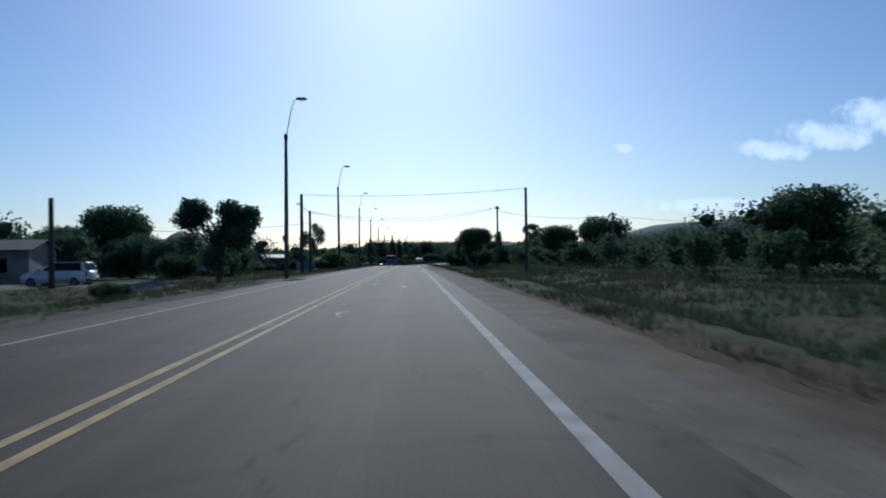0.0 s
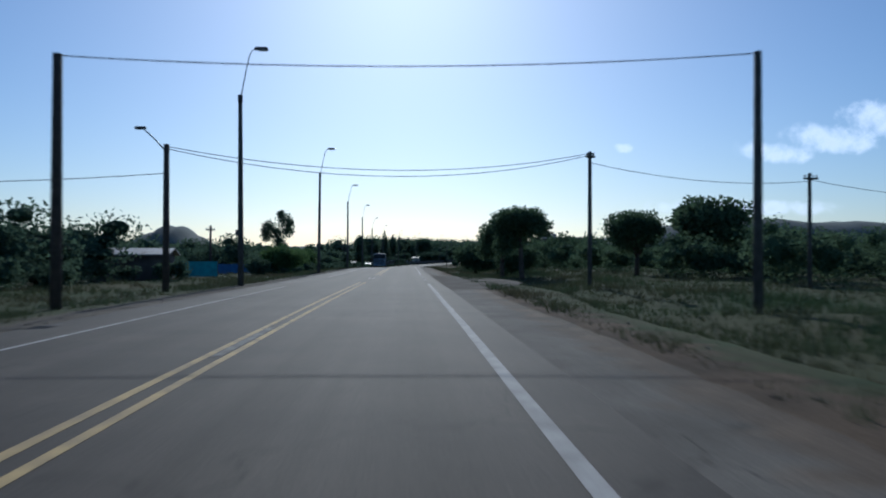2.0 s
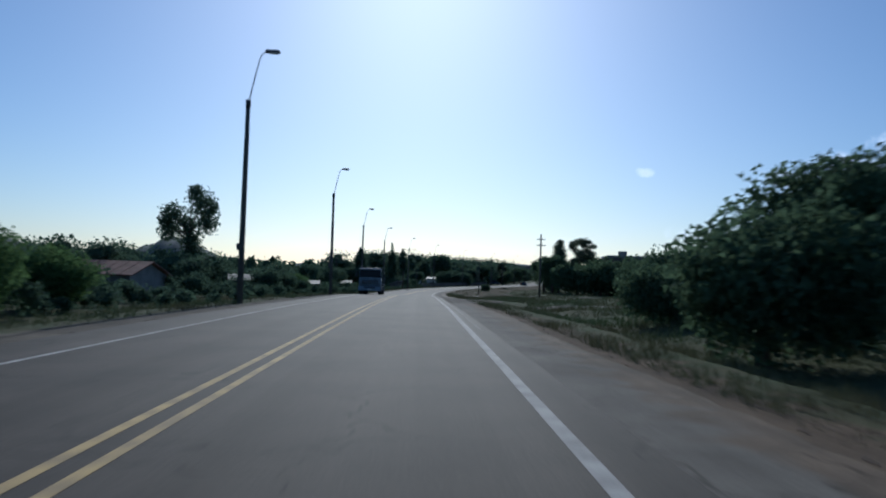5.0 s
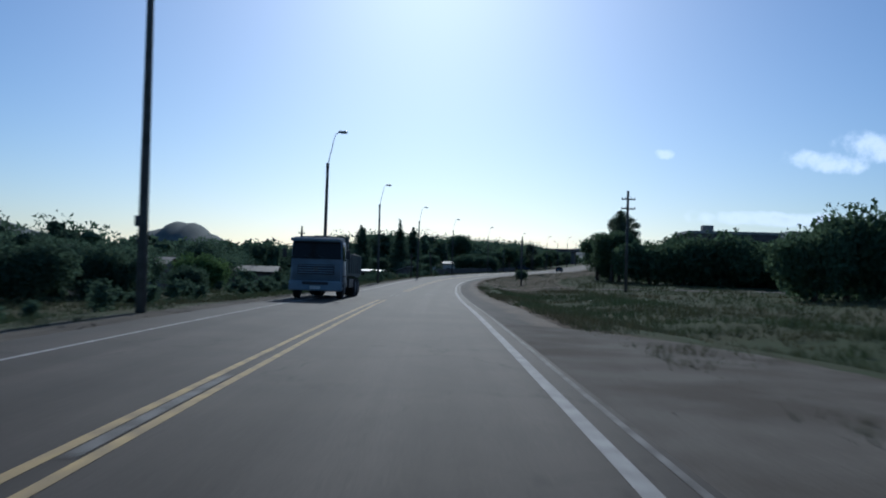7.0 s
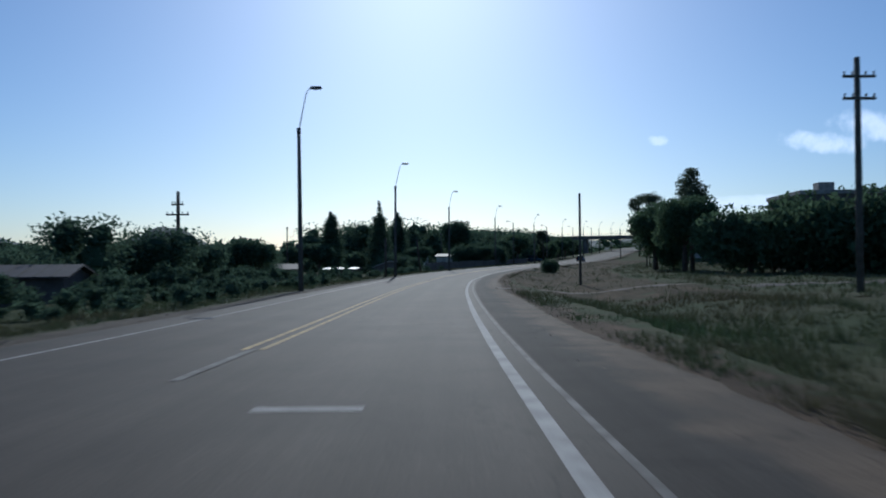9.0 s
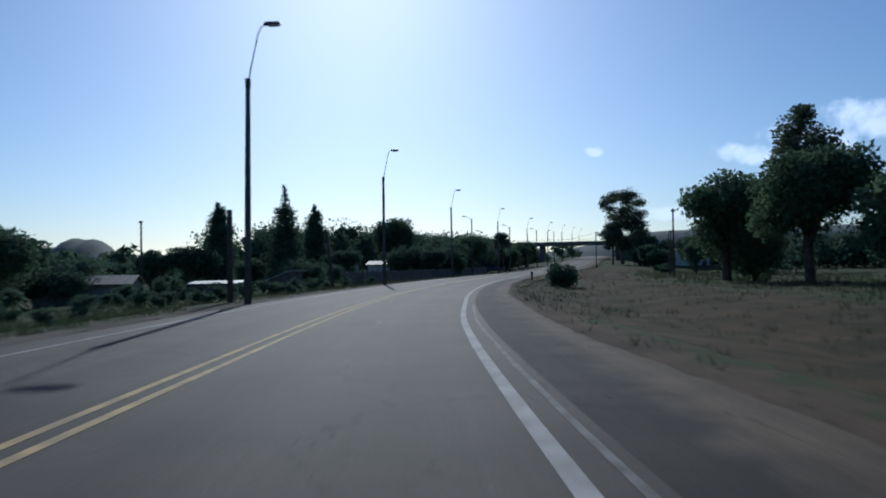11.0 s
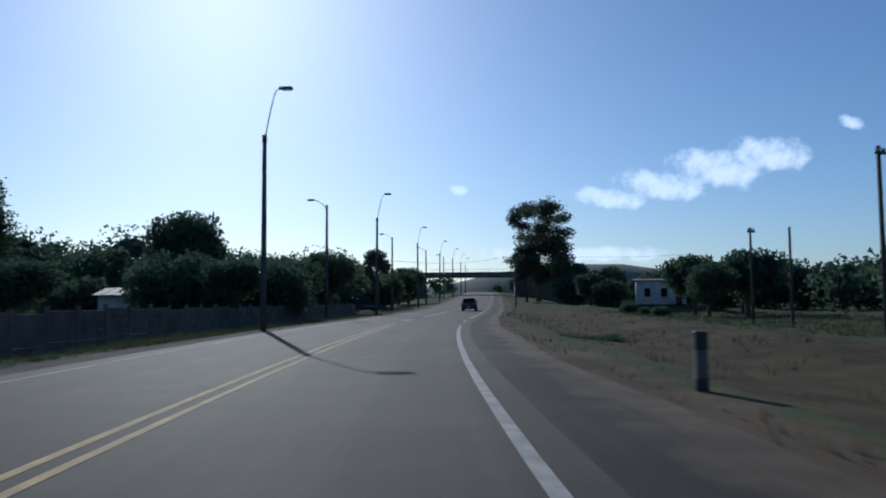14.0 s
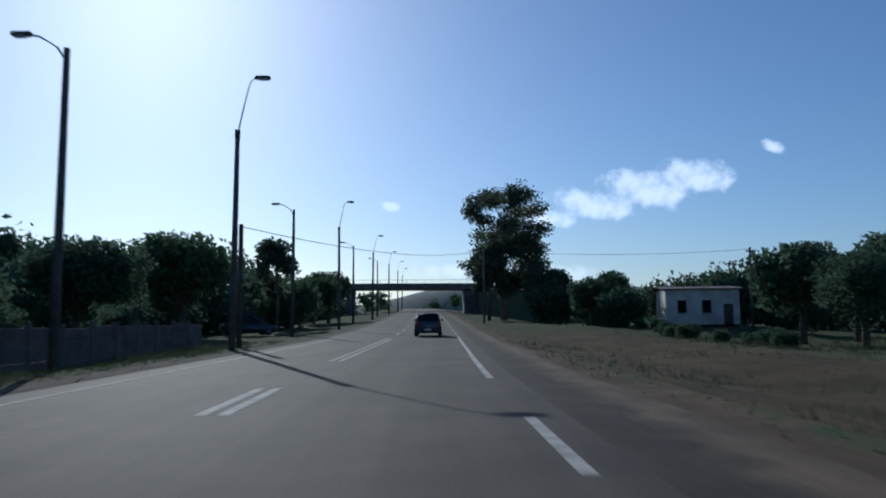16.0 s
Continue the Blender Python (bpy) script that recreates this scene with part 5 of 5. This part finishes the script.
# ---- vehicles ----
def frustum(y0, y1, z0, t0, t1, z1, wb, wt, bevel=0.05):
    """A cabin: base from y0 to y1 at z0, roof from t0 to t1 at z1, half-widths wb and wt."""
    bm = bmesh.new()
    vs = [bm.verts.new(p) for p in ((-wb, y0, z0), (wb, y0, z0), (wb, y1, z0), (-wb, y1, z0), (-wt, t0, z1), (wt, t0, z1), (wt, t1, z1), (-wt, t1, z1))]
    for f in ((3, 2, 1, 0), (4, 5, 6, 7), (0, 1, 5, 4), (1, 2, 6, 5), (2, 3, 7, 6), (3, 0, 4, 7)):
        bm.faces.new([vs[i] for i in f])
    bmesh.ops.bevel(bm, geom=bm.edges[:], offset=bevel, segments=3, affect='EDGES')
    return bm


def pane(quad, inset, out):
    """A slim glass slab lying proud on a quad of four corners, drawn in towards its middle."""
    q = [Vector(p) for p in quad]
    mid = sum(q, Vector()) / 4
    nrm = (q[1] - q[0]).cross(q[3] - q[0]).normalized()
    top = [p + (mid - p) * inset + nrm * out for p in q]
    V = [tuple(p) for p in top] + [tuple(p - nrm * (out + 0.01)) for p in top]
    F = [(0, 1, 2, 3), (7, 6, 5, 4), (0, 4, 5, 1), (1, 5, 6, 2), (2, 6, 7, 3), (3, 7, 4, 0)]
    return V, F


def car(name, paint, m, label, length=3.9, high=1.46, wagon=False, lit=False):
    """A small car that looks along +y; its base is the middle of its footprint."""
    base = empty(name, m)
    L, w = length / 2, 0.83
    prof = [(-L + 0.06, 0.30), (-L, 0.52), (-L + 0.03, 0.78), (-L + 0.10, 0.96), (L - 1.25, 0.96), (L - 0.55, 0.88), (L - 0.10, 0.74), (L, 0.52), (L - 0.04, 0.28), (L - 0.35, 0.22), (-L + 0.35, 0.22)]
    bm = bmesh.new()
    a = [bm.verts.new((-w, y, z)) for y, z in prof]
    b = [bm.verts.new((w, y, z)) for y, z in prof]
    bm.faces.new(a)
    bm.faces.new(b[::-1])
    for k in range(len(prof)):
        n = (k + 1) % len(prof)
        bm.faces.new((a[k], b[k], b[n], a[n]))
    bmesh.ops.recalc_face_normals(bm, faces=bm.faces[:])
    bmesh.ops.bevel(bm, geom=[e for e in bm.edges if abs(e.verts[0].co.x - e.verts[1].co.x) < 0.01], offset=0.09, segments=3, affect='EDGES')
    part("body", bm, paint, base, "", True)
    y0, y1, t0, t1 = -L + 0.10, L - 1.15, (-L + 0.25 if wagon else -L + 0.50), L - 1.95
    part("cabin", frustum(y0, y1, 0.93, t0, t1, high, w - 0.05, w - 0.20), paint, base, "", True)
    wb, wt, z0, z1 = w - 0.05, w - 0.20, 0.95, high
    for nm, quad in (("rear_window", [(-wb, y0, z0), (wb, y0, z0), (wt, t0, z1), (-wt, t0, z1)]), ("windscreen", [(wb, y1, z0), (-wb, y1, z0), (-wt, t1, z1), (wt, t1, z1)]),
                     ("side_window", [(wb, y0, z0), (wb, y1, z0), (wt, t1, z1), (wt, t0, z1)]), ("side_window", [(-wb, y1, z0), (-wb, y0, z0), (-wt, t0, z1), (-wt, t1, z1)])):
        V, F = pane(quad, 0.15, 0.006)
        mesh_part(nm, V, F, WINDOW_GLASS, base)
    for x in (-1, 1):
        for y in (-L + 0.72, L - 0.75):
            bm = disc_wheel(0.30, 0.20)
            bm.transform(Matrix.Translation((x * (w - 0.09), y, 0.30)))
            t = part("wheel", bm, TYRE, base)
            bm = disc_wheel(0.18, 0.04, 16)
            bm.transform(Matrix.Translation((x * (w + 0.015), y, 0.30)))
            part("rim", bm, RIM, t)
        part("tail_light", block((0.16, 0.05, 0.32), (x * (w - 0.13), -L + 0.035, 0.80), 0.02), RED_LENS, base)
        part("headlight", block((0.30, 0.10, 0.15), (x * (w - 0.22), L - 0.11, 0.68), 0.03), HEADLAMP if lit else LENS, base)
        part("mirror", block((0.16, 0.09, 0.12), (x * (w + 0.06), L - 1.30, 1.02), 0.03), BLACK_PLASTIC, base)
    bumper = part("rear_bumper", block((1.56, 0.10, 0.24), (0, -L + 0.0, 0.40), 0.04), BLACK_PLASTIC, base)
    part("number_plate", block((0.42, 0.02, 0.12), (0, -L - 0.06, 0.46), 0.004), PLATE, bumper)
    part("front_bumper", block((1.56, 0.12, 0.24), (0, L - 0.03, 0.38), 0.04), BLACK_PLASTIC, base)
    return tagged(base, label, "car")


def on_lane(s, d, turn=0.0):
    return Matrix.Translation(on_road(s, d, 0.005)) @ pose(0, 0, 0, math.cos(radians(turn)) * math.degrees(math.atan2(float(np.interp(s + 2, S, G) - np.interp(s - 2, S, G)), 4)), 0, -math.degrees(road_heading(s)) + turn)


def parked(x, y, turn):
    return Matrix.Translation(on_ground(x, y, 0.0)) @ pose(0, 0, 0, 0, 0, turn)


car("hatchback_car", PAINT_DARK, on_lane(403.5, 1.9), "dark hatchback driving ahead in the same lane")
car("parked_car", PAINT_WHITE, parked(-21.1, 38.5, 84), "white estate car parked on a dirt forecourt", 4.1, 1.48, True)
car("parked_car", PAINT_SILVER, parked(-20.5, 66.5, 60), "small silver car parked beside a house")
car("parked_car", PAINT_DARK, parked(29.6, 412.0, -80), "dark tall car parked beside the service road", 4.2, 1.72, True)


def truck():
    """Cab-over tipper truck facing the camera's way, in the opposite lane."""
    base = empty("tipper_truck", on_lane(193.2, -2.98, 180))
    # the truck looks along +y; front at y = 0
    cab = part("cab", frustum(-1.75, 0.0, 0.62, -1.72, -0.16, 2.78, 1.22, 1.14, 0.09), PAINT_BLUEGREY, base, "dusty blue-grey cab", True)
    V, F = pane([(1.2, -0.05, 1.82), (-1.2, -0.05, 1.82), (-1.15, -0.14, 2.66), (1.15, -0.14, 2.66)], 0.05, 0.02)
    mesh_part("windscreen", V, F, WINDOW_GLASS, cab)
    for x in (-1, 1):
        q = [(x * 1.195, -1.25, 1.75), (x * 1.195, -0.25, 1.75), (x * 1.155, -0.35, 2.5), (x * 1.155, -1.25, 2.5)]
        V, F = pane(q if x > 0 else q[::-1], 0.08, 0.015)
        mesh_part("side_window", V, F, WINDOW_GLASS, cab)
        part("door_handle", block((0.04, 0.2, 0.05), (x * 1.235, -1.2, 1.45), 0.01), BLACK_PLASTIC, cab)
        arm = [(x * 1.15, -0.1, 2.5), (x * 1.42, 0.05, 2.48), (x * 1.45, 0.05, 2.3)]
        V, F = tube(arm, [0.018] * 3, 6)
        mir = mesh_part("mirror_arm", V, F, BLACK_PLASTIC, base)
        part("mirror", block((0.2, 0.09, 0.42), (x * 1.46, 0.05, 2.08), 0.03), BLACK_PLASTIC, mir)
        part("headlight", block((0.24, 0.08, 0.16), (x * 0.80, 0.06, 0.66), 0.03), RIM, base)
        part("lit_lamp", block((0.06, 0.04, 0.06), (x * 0.80, 0.11, 0.66), 0.02), HEADLAMP, base)
        part("indicator", block((0.10, 0.08, 0.20), (x * 1.14, 0.04, 0.74), 0.02), RIM, base)
        part("mudguard", block((0.42, 1.25, 0.10), (x * 1.02, -1.05, 1.06), 0.04), BLACK_PLASTIC, base)
        part("step", block((0.36, 0.5, 0.06), (x * 1.05, -0.25, 0.50), 0.01), DARK_STEEL, base)
        part("frame_rail", block((0.10, 7.8, 0.26), (x * 0.42, -4.6, 0.88), 0.02), DARK_STEEL, base)
    part("sun_visor", block((2.34, 0.30, 0.16), (0, 0.06, 2.72), 0.05), PAINT_BLUEGREY, cab)
    part("roof", block((2.2, 1.5, 0.10), (0, -0.95, 2.81), 0.04), PAINT_BLUEGREY, cab)
    part("roof_hatch", block((0.75, 0.6, 0.10), (-0.15, -0.75, 2.90), 0.03), BLACK_PLASTIC, cab)
    grille = part("grille", block((1.7, 0.05, 0.46), (0, 0.035, 1.36), 0.02), BLACK_PLASTIC, base)
    for k in range(4):
        part("grille_bar", block((1.62, 0.04, 0.045), (0, 0.072, 1.20 + 0.11 * k), 0.01), PAINT_BLUEGREY, grille)
    part("badge", block((0.20, 0.03, 0.20), (0, 0.085, 1.37), 0.04), RIM, grille)
    for x in (-0.32, 0.32):
        V, F = tube([(x - 0.25, 0.0, 1.82), (x + 0.22, -0.03, 2.0)], [0.012, 0.012], 6)
        mesh_part("wiper", V, F, BLACK_PLASTIC, cab)
    bumper = part("bumper", block((2.46, 0.22, 0.46), (0, 0.02, 0.60), 0.06), PAINT_BLUEGREY, base)
    part("number_plate", block((0.48, 0.02, 0.14), (0, 0.14, 0.52), 0.004), PLATE, bumper)
    part("fog_slot", block((1.2, 0.03, 0.14), (0, 0.135, 0.72), 0.02), BLACK_PLASTIC, bumper)
    part("headboard", block((2.36, 0.62, 1.95), (0, -2.36, 2.02), 0.03), CARGO_GREEN, base, "tall dark headboard behind the cab")
    part("tipper_floor", block((2.36, 6.2, 0.14), (0, -5.82, 1.16), 0.02), CARGO_GREEN, base)
    for x in (-1, 1):
        side = part("tipper_side", block((0.07, 6.2, 1.0), (x * 1.16, -5.82, 1.72), 0.02), CARGO_GREEN, base)
        for k in range(7):
            part("rib", block((0.07, 0.09, 0.98), (x * 1.205, -2.9 - 0.97 * k, 1.72), 0.015), CARGO_GREEN, side)
        part("side_guard", block((0.05, 2.0, 0.45), (x * 1.12, -4.5, 0.72), 0.02), DARK_STEEL, base)
        part("mud_flap", block((0.5, 0.03, 0.55), (x * 0.95, -8.1, 0.45), 0.01), BLACK_PLASTIC, base)
        part("rear_mudguard", block((0.6, 2.5, 0.06), (x * 0.92, -6.7, 1.05), 0.02), BLACK_PLASTIC, base)
        part("fuel_tank", block((0.45, 1.0, 0.45), (x * 0.86, -2.75, 0.72), 0.08), DARK_STEEL, base)
        for y in (-1.05, -6.05, -7.35):
            bm = disc_wheel(0.50, 0.30 if y > -2 else 0.56)
            bm.transform(Matrix.Translation((x * (1.02 if y > -2 else 0.92), y, 0.50)))
            t = part("wheel", bm, TYRE, base)
            bm = disc_wheel(0.27, 0.05, 16)
            bm.transform(Matrix.Translation((x * 1.20, y, 0.50)))
            part("rim", bm, RIM, t)
    part("tailgate", block((2.36, 0.08, 1.0), (0, -8.92, 1.72), 0.02), CARGO_GREEN, base)
    return tagged(base, "blue-grey tipper truck with lit headlamps in the opposite lane", "truck")


truck()

# ---- side track across the field ----
def track(points, width, mat, label):
    V, F = [], []
    for i, (x, y) in enumerate(points):
        a, b = points[max(i - 1, 0)], points[min(i + 1, len(points) - 1)]
        w = Vector((b[1] - a[1], a[0] - b[0])).normalized() * width / 2
        for k in (-1, -0.4, 0.4, 1):
            p = on_ground(x + w.x * k, y + w.y * k, 0.12 if abs(k) < 0.9 else -0.02)
            V.append(p)
    for i in range(len(points) - 1):
        for c in range(3):
            F.append((4 * i + c, 4 * i + c + 1, 4 * i + c + 5, 4 * i + c + 4))
    ob = mesh_part("dirt_track", V, F, mat, smooth=True)
    return tagged(ob, label, "dirt track", kind="structure")


track([(4.6 + 1.5 * k, 247.5 + 0.45 * k) for k in range(30)], 1.7, GRAVEL, "pale dirt track running across the field")
track([(5.0 + 1.5 * k, 166 + 0.4 * k) for k in range(16)], 4.0, GRAVEL, "pale dirt side road joining the verge")
track([(-6.5 - 1.5 * k, 34 + 0.3 * k) for k in range(14)], 7.0, GRAVEL, "pale dirt forecourt beside the road")


# ---- bushes added in place of the dark shade in the roadside ditch ----
for k, (x, y) in enumerate(((26.5, 344.0), (27.5, 343.8), (28.4, 344.2))):
    plant("bush", x, y, 0.75, 60 * k, 1 + k % 2, LEAF_DARK, "low dark bush standing in for shade in a roadside ditch", 0.8)


# ---- marks on the road ----
def squiggle(s0, d0, length, wave, seed, label="white paint squiggle on the lane"):
    V, F = [], []
    n = 24
    for k in range(n + 1):
        u = k / n
        s = s0 + u * length
        d = d0 + wave * math.sin(u * 5.5 + seed) + 0.3 * wave * math.sin(u * 13 + seed)
        w = 0.05 + 0.03 * math.sin(u * 9 + seed)
        V += [on_road(s, d - w, 0.005), on_road(s, d + w, 0.005)]
    for k in range(n):
        F.append((2 * k, 2 * k + 1, 2 * k + 3, 2 * k + 2))
    ob = mesh_part("paint_mark", V, F, WHITE_LINE)
    return tagged(ob, label, "paint mark", kind="structure")


squiggle(20.8, 2.19, 2.3, 0.06, 1)
squiggle(24.2, 0.92, 2.4, 0.07, 3)
squiggle(39.3, 0.82, 1.7, 0.06, 4)
squiggle(6.9, 1.0, 1.7, 0.07, 2)


for s0, d0, d1 in ((15.2, 2.8, 3.3), (26.2, 2.63, 3.55), (210.5, 1.38, 2.37)):
    strip("cross_mark", s0, s0 + 0.18, d0, d1, 0.005, WHITE_LINE, "short white stroke painted across the lane", step=0.09, cols=4)


for s0, d0, d1 in ((267.4, 0.95, 1.85), (268.2, 1.1, 1.82)):
    strip("cross_mark", s0, s0 + 0.1, d0, d1, 0.005, FADED_LINE, "thin white outline of a box painted on the lane", step=0.05, cols=4)
strip("cross_mark", 267.5, 268.2, 1.76, 1.84, 0.005, FADED_LINE, "thin white outline of a box painted on the lane", step=0.35, cols=2)


# ---- grass on the verges ----
def grass(name, label, s0, s1, d0, d1, count, seed, tall):
    rng = np.random.default_rng(seed)
    s = rng.uniform(s0, s1, count)
    d = d0 + (d1 - d0) * rng.random(count) ** 1.4
    h = np.interp(s, S, _h)
    x = np.interp(s, S, CX) + d * np.cos(h)
    y = np.interp(s, S, CY) - d * np.sin(h)
    patch = 0.5 + 0.5 * np.sin(x * 0.7 + 2 * np.sin(y * 0.31)) * np.sin(y * 0.53 + 1)
    keep = rng.random(count) < (0.35 + 0.65 * patch) * np.where((s > 240) & (d > 0) & (d < 18), 0.13, 1.0)
    x, y, patch = x[keep], y[keep], patch[keep]
    z = ground_height(x, y)
    VV = []
    for b in range(5):
        n = len(x)
        w = rng.uniform(0, 6.28, n)
        bx, by = x + rng.normal(0, 0.09, n), y + rng.normal(0, 0.09, n)
        t = tall * rng.uniform(0.45, 1.2, n) * (0.5 + 0.8 * patch)
        k = rng.uniform(0.012, 0.03, n)
        lean = rng.normal(0, 0.35, (n, 2)) * t[:, None]
        a = np.column_stack([bx - k * np.cos(w), by - k * np.sin(w), z - 0.03])
        c = np.column_stack([bx + k * np.cos(w), by + k * np.sin(w), z - 0.03])
        e = np.column_stack([bx + lean[:, 0], by + lean[:, 1], z + t])
        VV.append(np.stack([a, c, e], 1).reshape(-1, 3))
    V = np.concatenate(VV)
    F = np.arange(len(V)).reshape(-1, 3)
    ob = mesh_part(name, V.tolist(), F.tolist(), GRASS)
    return tagged(ob, label, "grass", kind="stuff")


grass("grass", "rough green and straw-coloured verge grass", -12, 395, 6.2, 17, 52000, 1, 0.30)
grass("grass", "uncut grass across the open field", -12, 420, 16, 44, 22000, 2, 0.38)
grass("grass", "short grass along the opposite verge", -12, 395, -5.6, -15, 26000, 3, 0.26)


# ---- loose stones along the road's edges ----
def stones(s0, s1, d0, d1, count, seed):
    rng = np.random.default_rng(seed)
    s = rng.uniform(s0, s1, count)
    d = d0 + (d1 - d0) * rng.random(count)
    h = np.interp(s, S, _h)
    x = np.interp(s, S, CX) + d * np.cos(h)
    y = np.interp(s, S, CY) - d * np.sin(h)
    z = np.interp(s, S, G) - 0.02
    r = 0.012 + 0.026 * rng.random(count) ** 3
    V, F = [], []
    for k in range(count):
        o = len(V)
        for a, c, e in ((1, 0, 0), (0, 1, 0), (-1, 0, 0), (0, -1, 0), (0, 0, 0.8), (0, 0, -0.6)):
            q = r[k] * rng.uniform(0.7, 1.3)
            V.append((x[k] + a * q, y[k] + c * q, z[k] + e * q))
        for i in range(4):
            j = (i + 1) % 4
            F += [(o + i, o + j, o + 4), (o + j, o + i, o + 5)]
    ob = mesh_part("gravel_stones", V, F, STONE)
    return tagged(ob, "loose pale stones scattered along the road edge", "stones", kind="stuff")


stones(-10, 395, 4.6, 7.0, 2200, 1)
stones(-10, 395, -6.2, -4.3, 1800, 2)
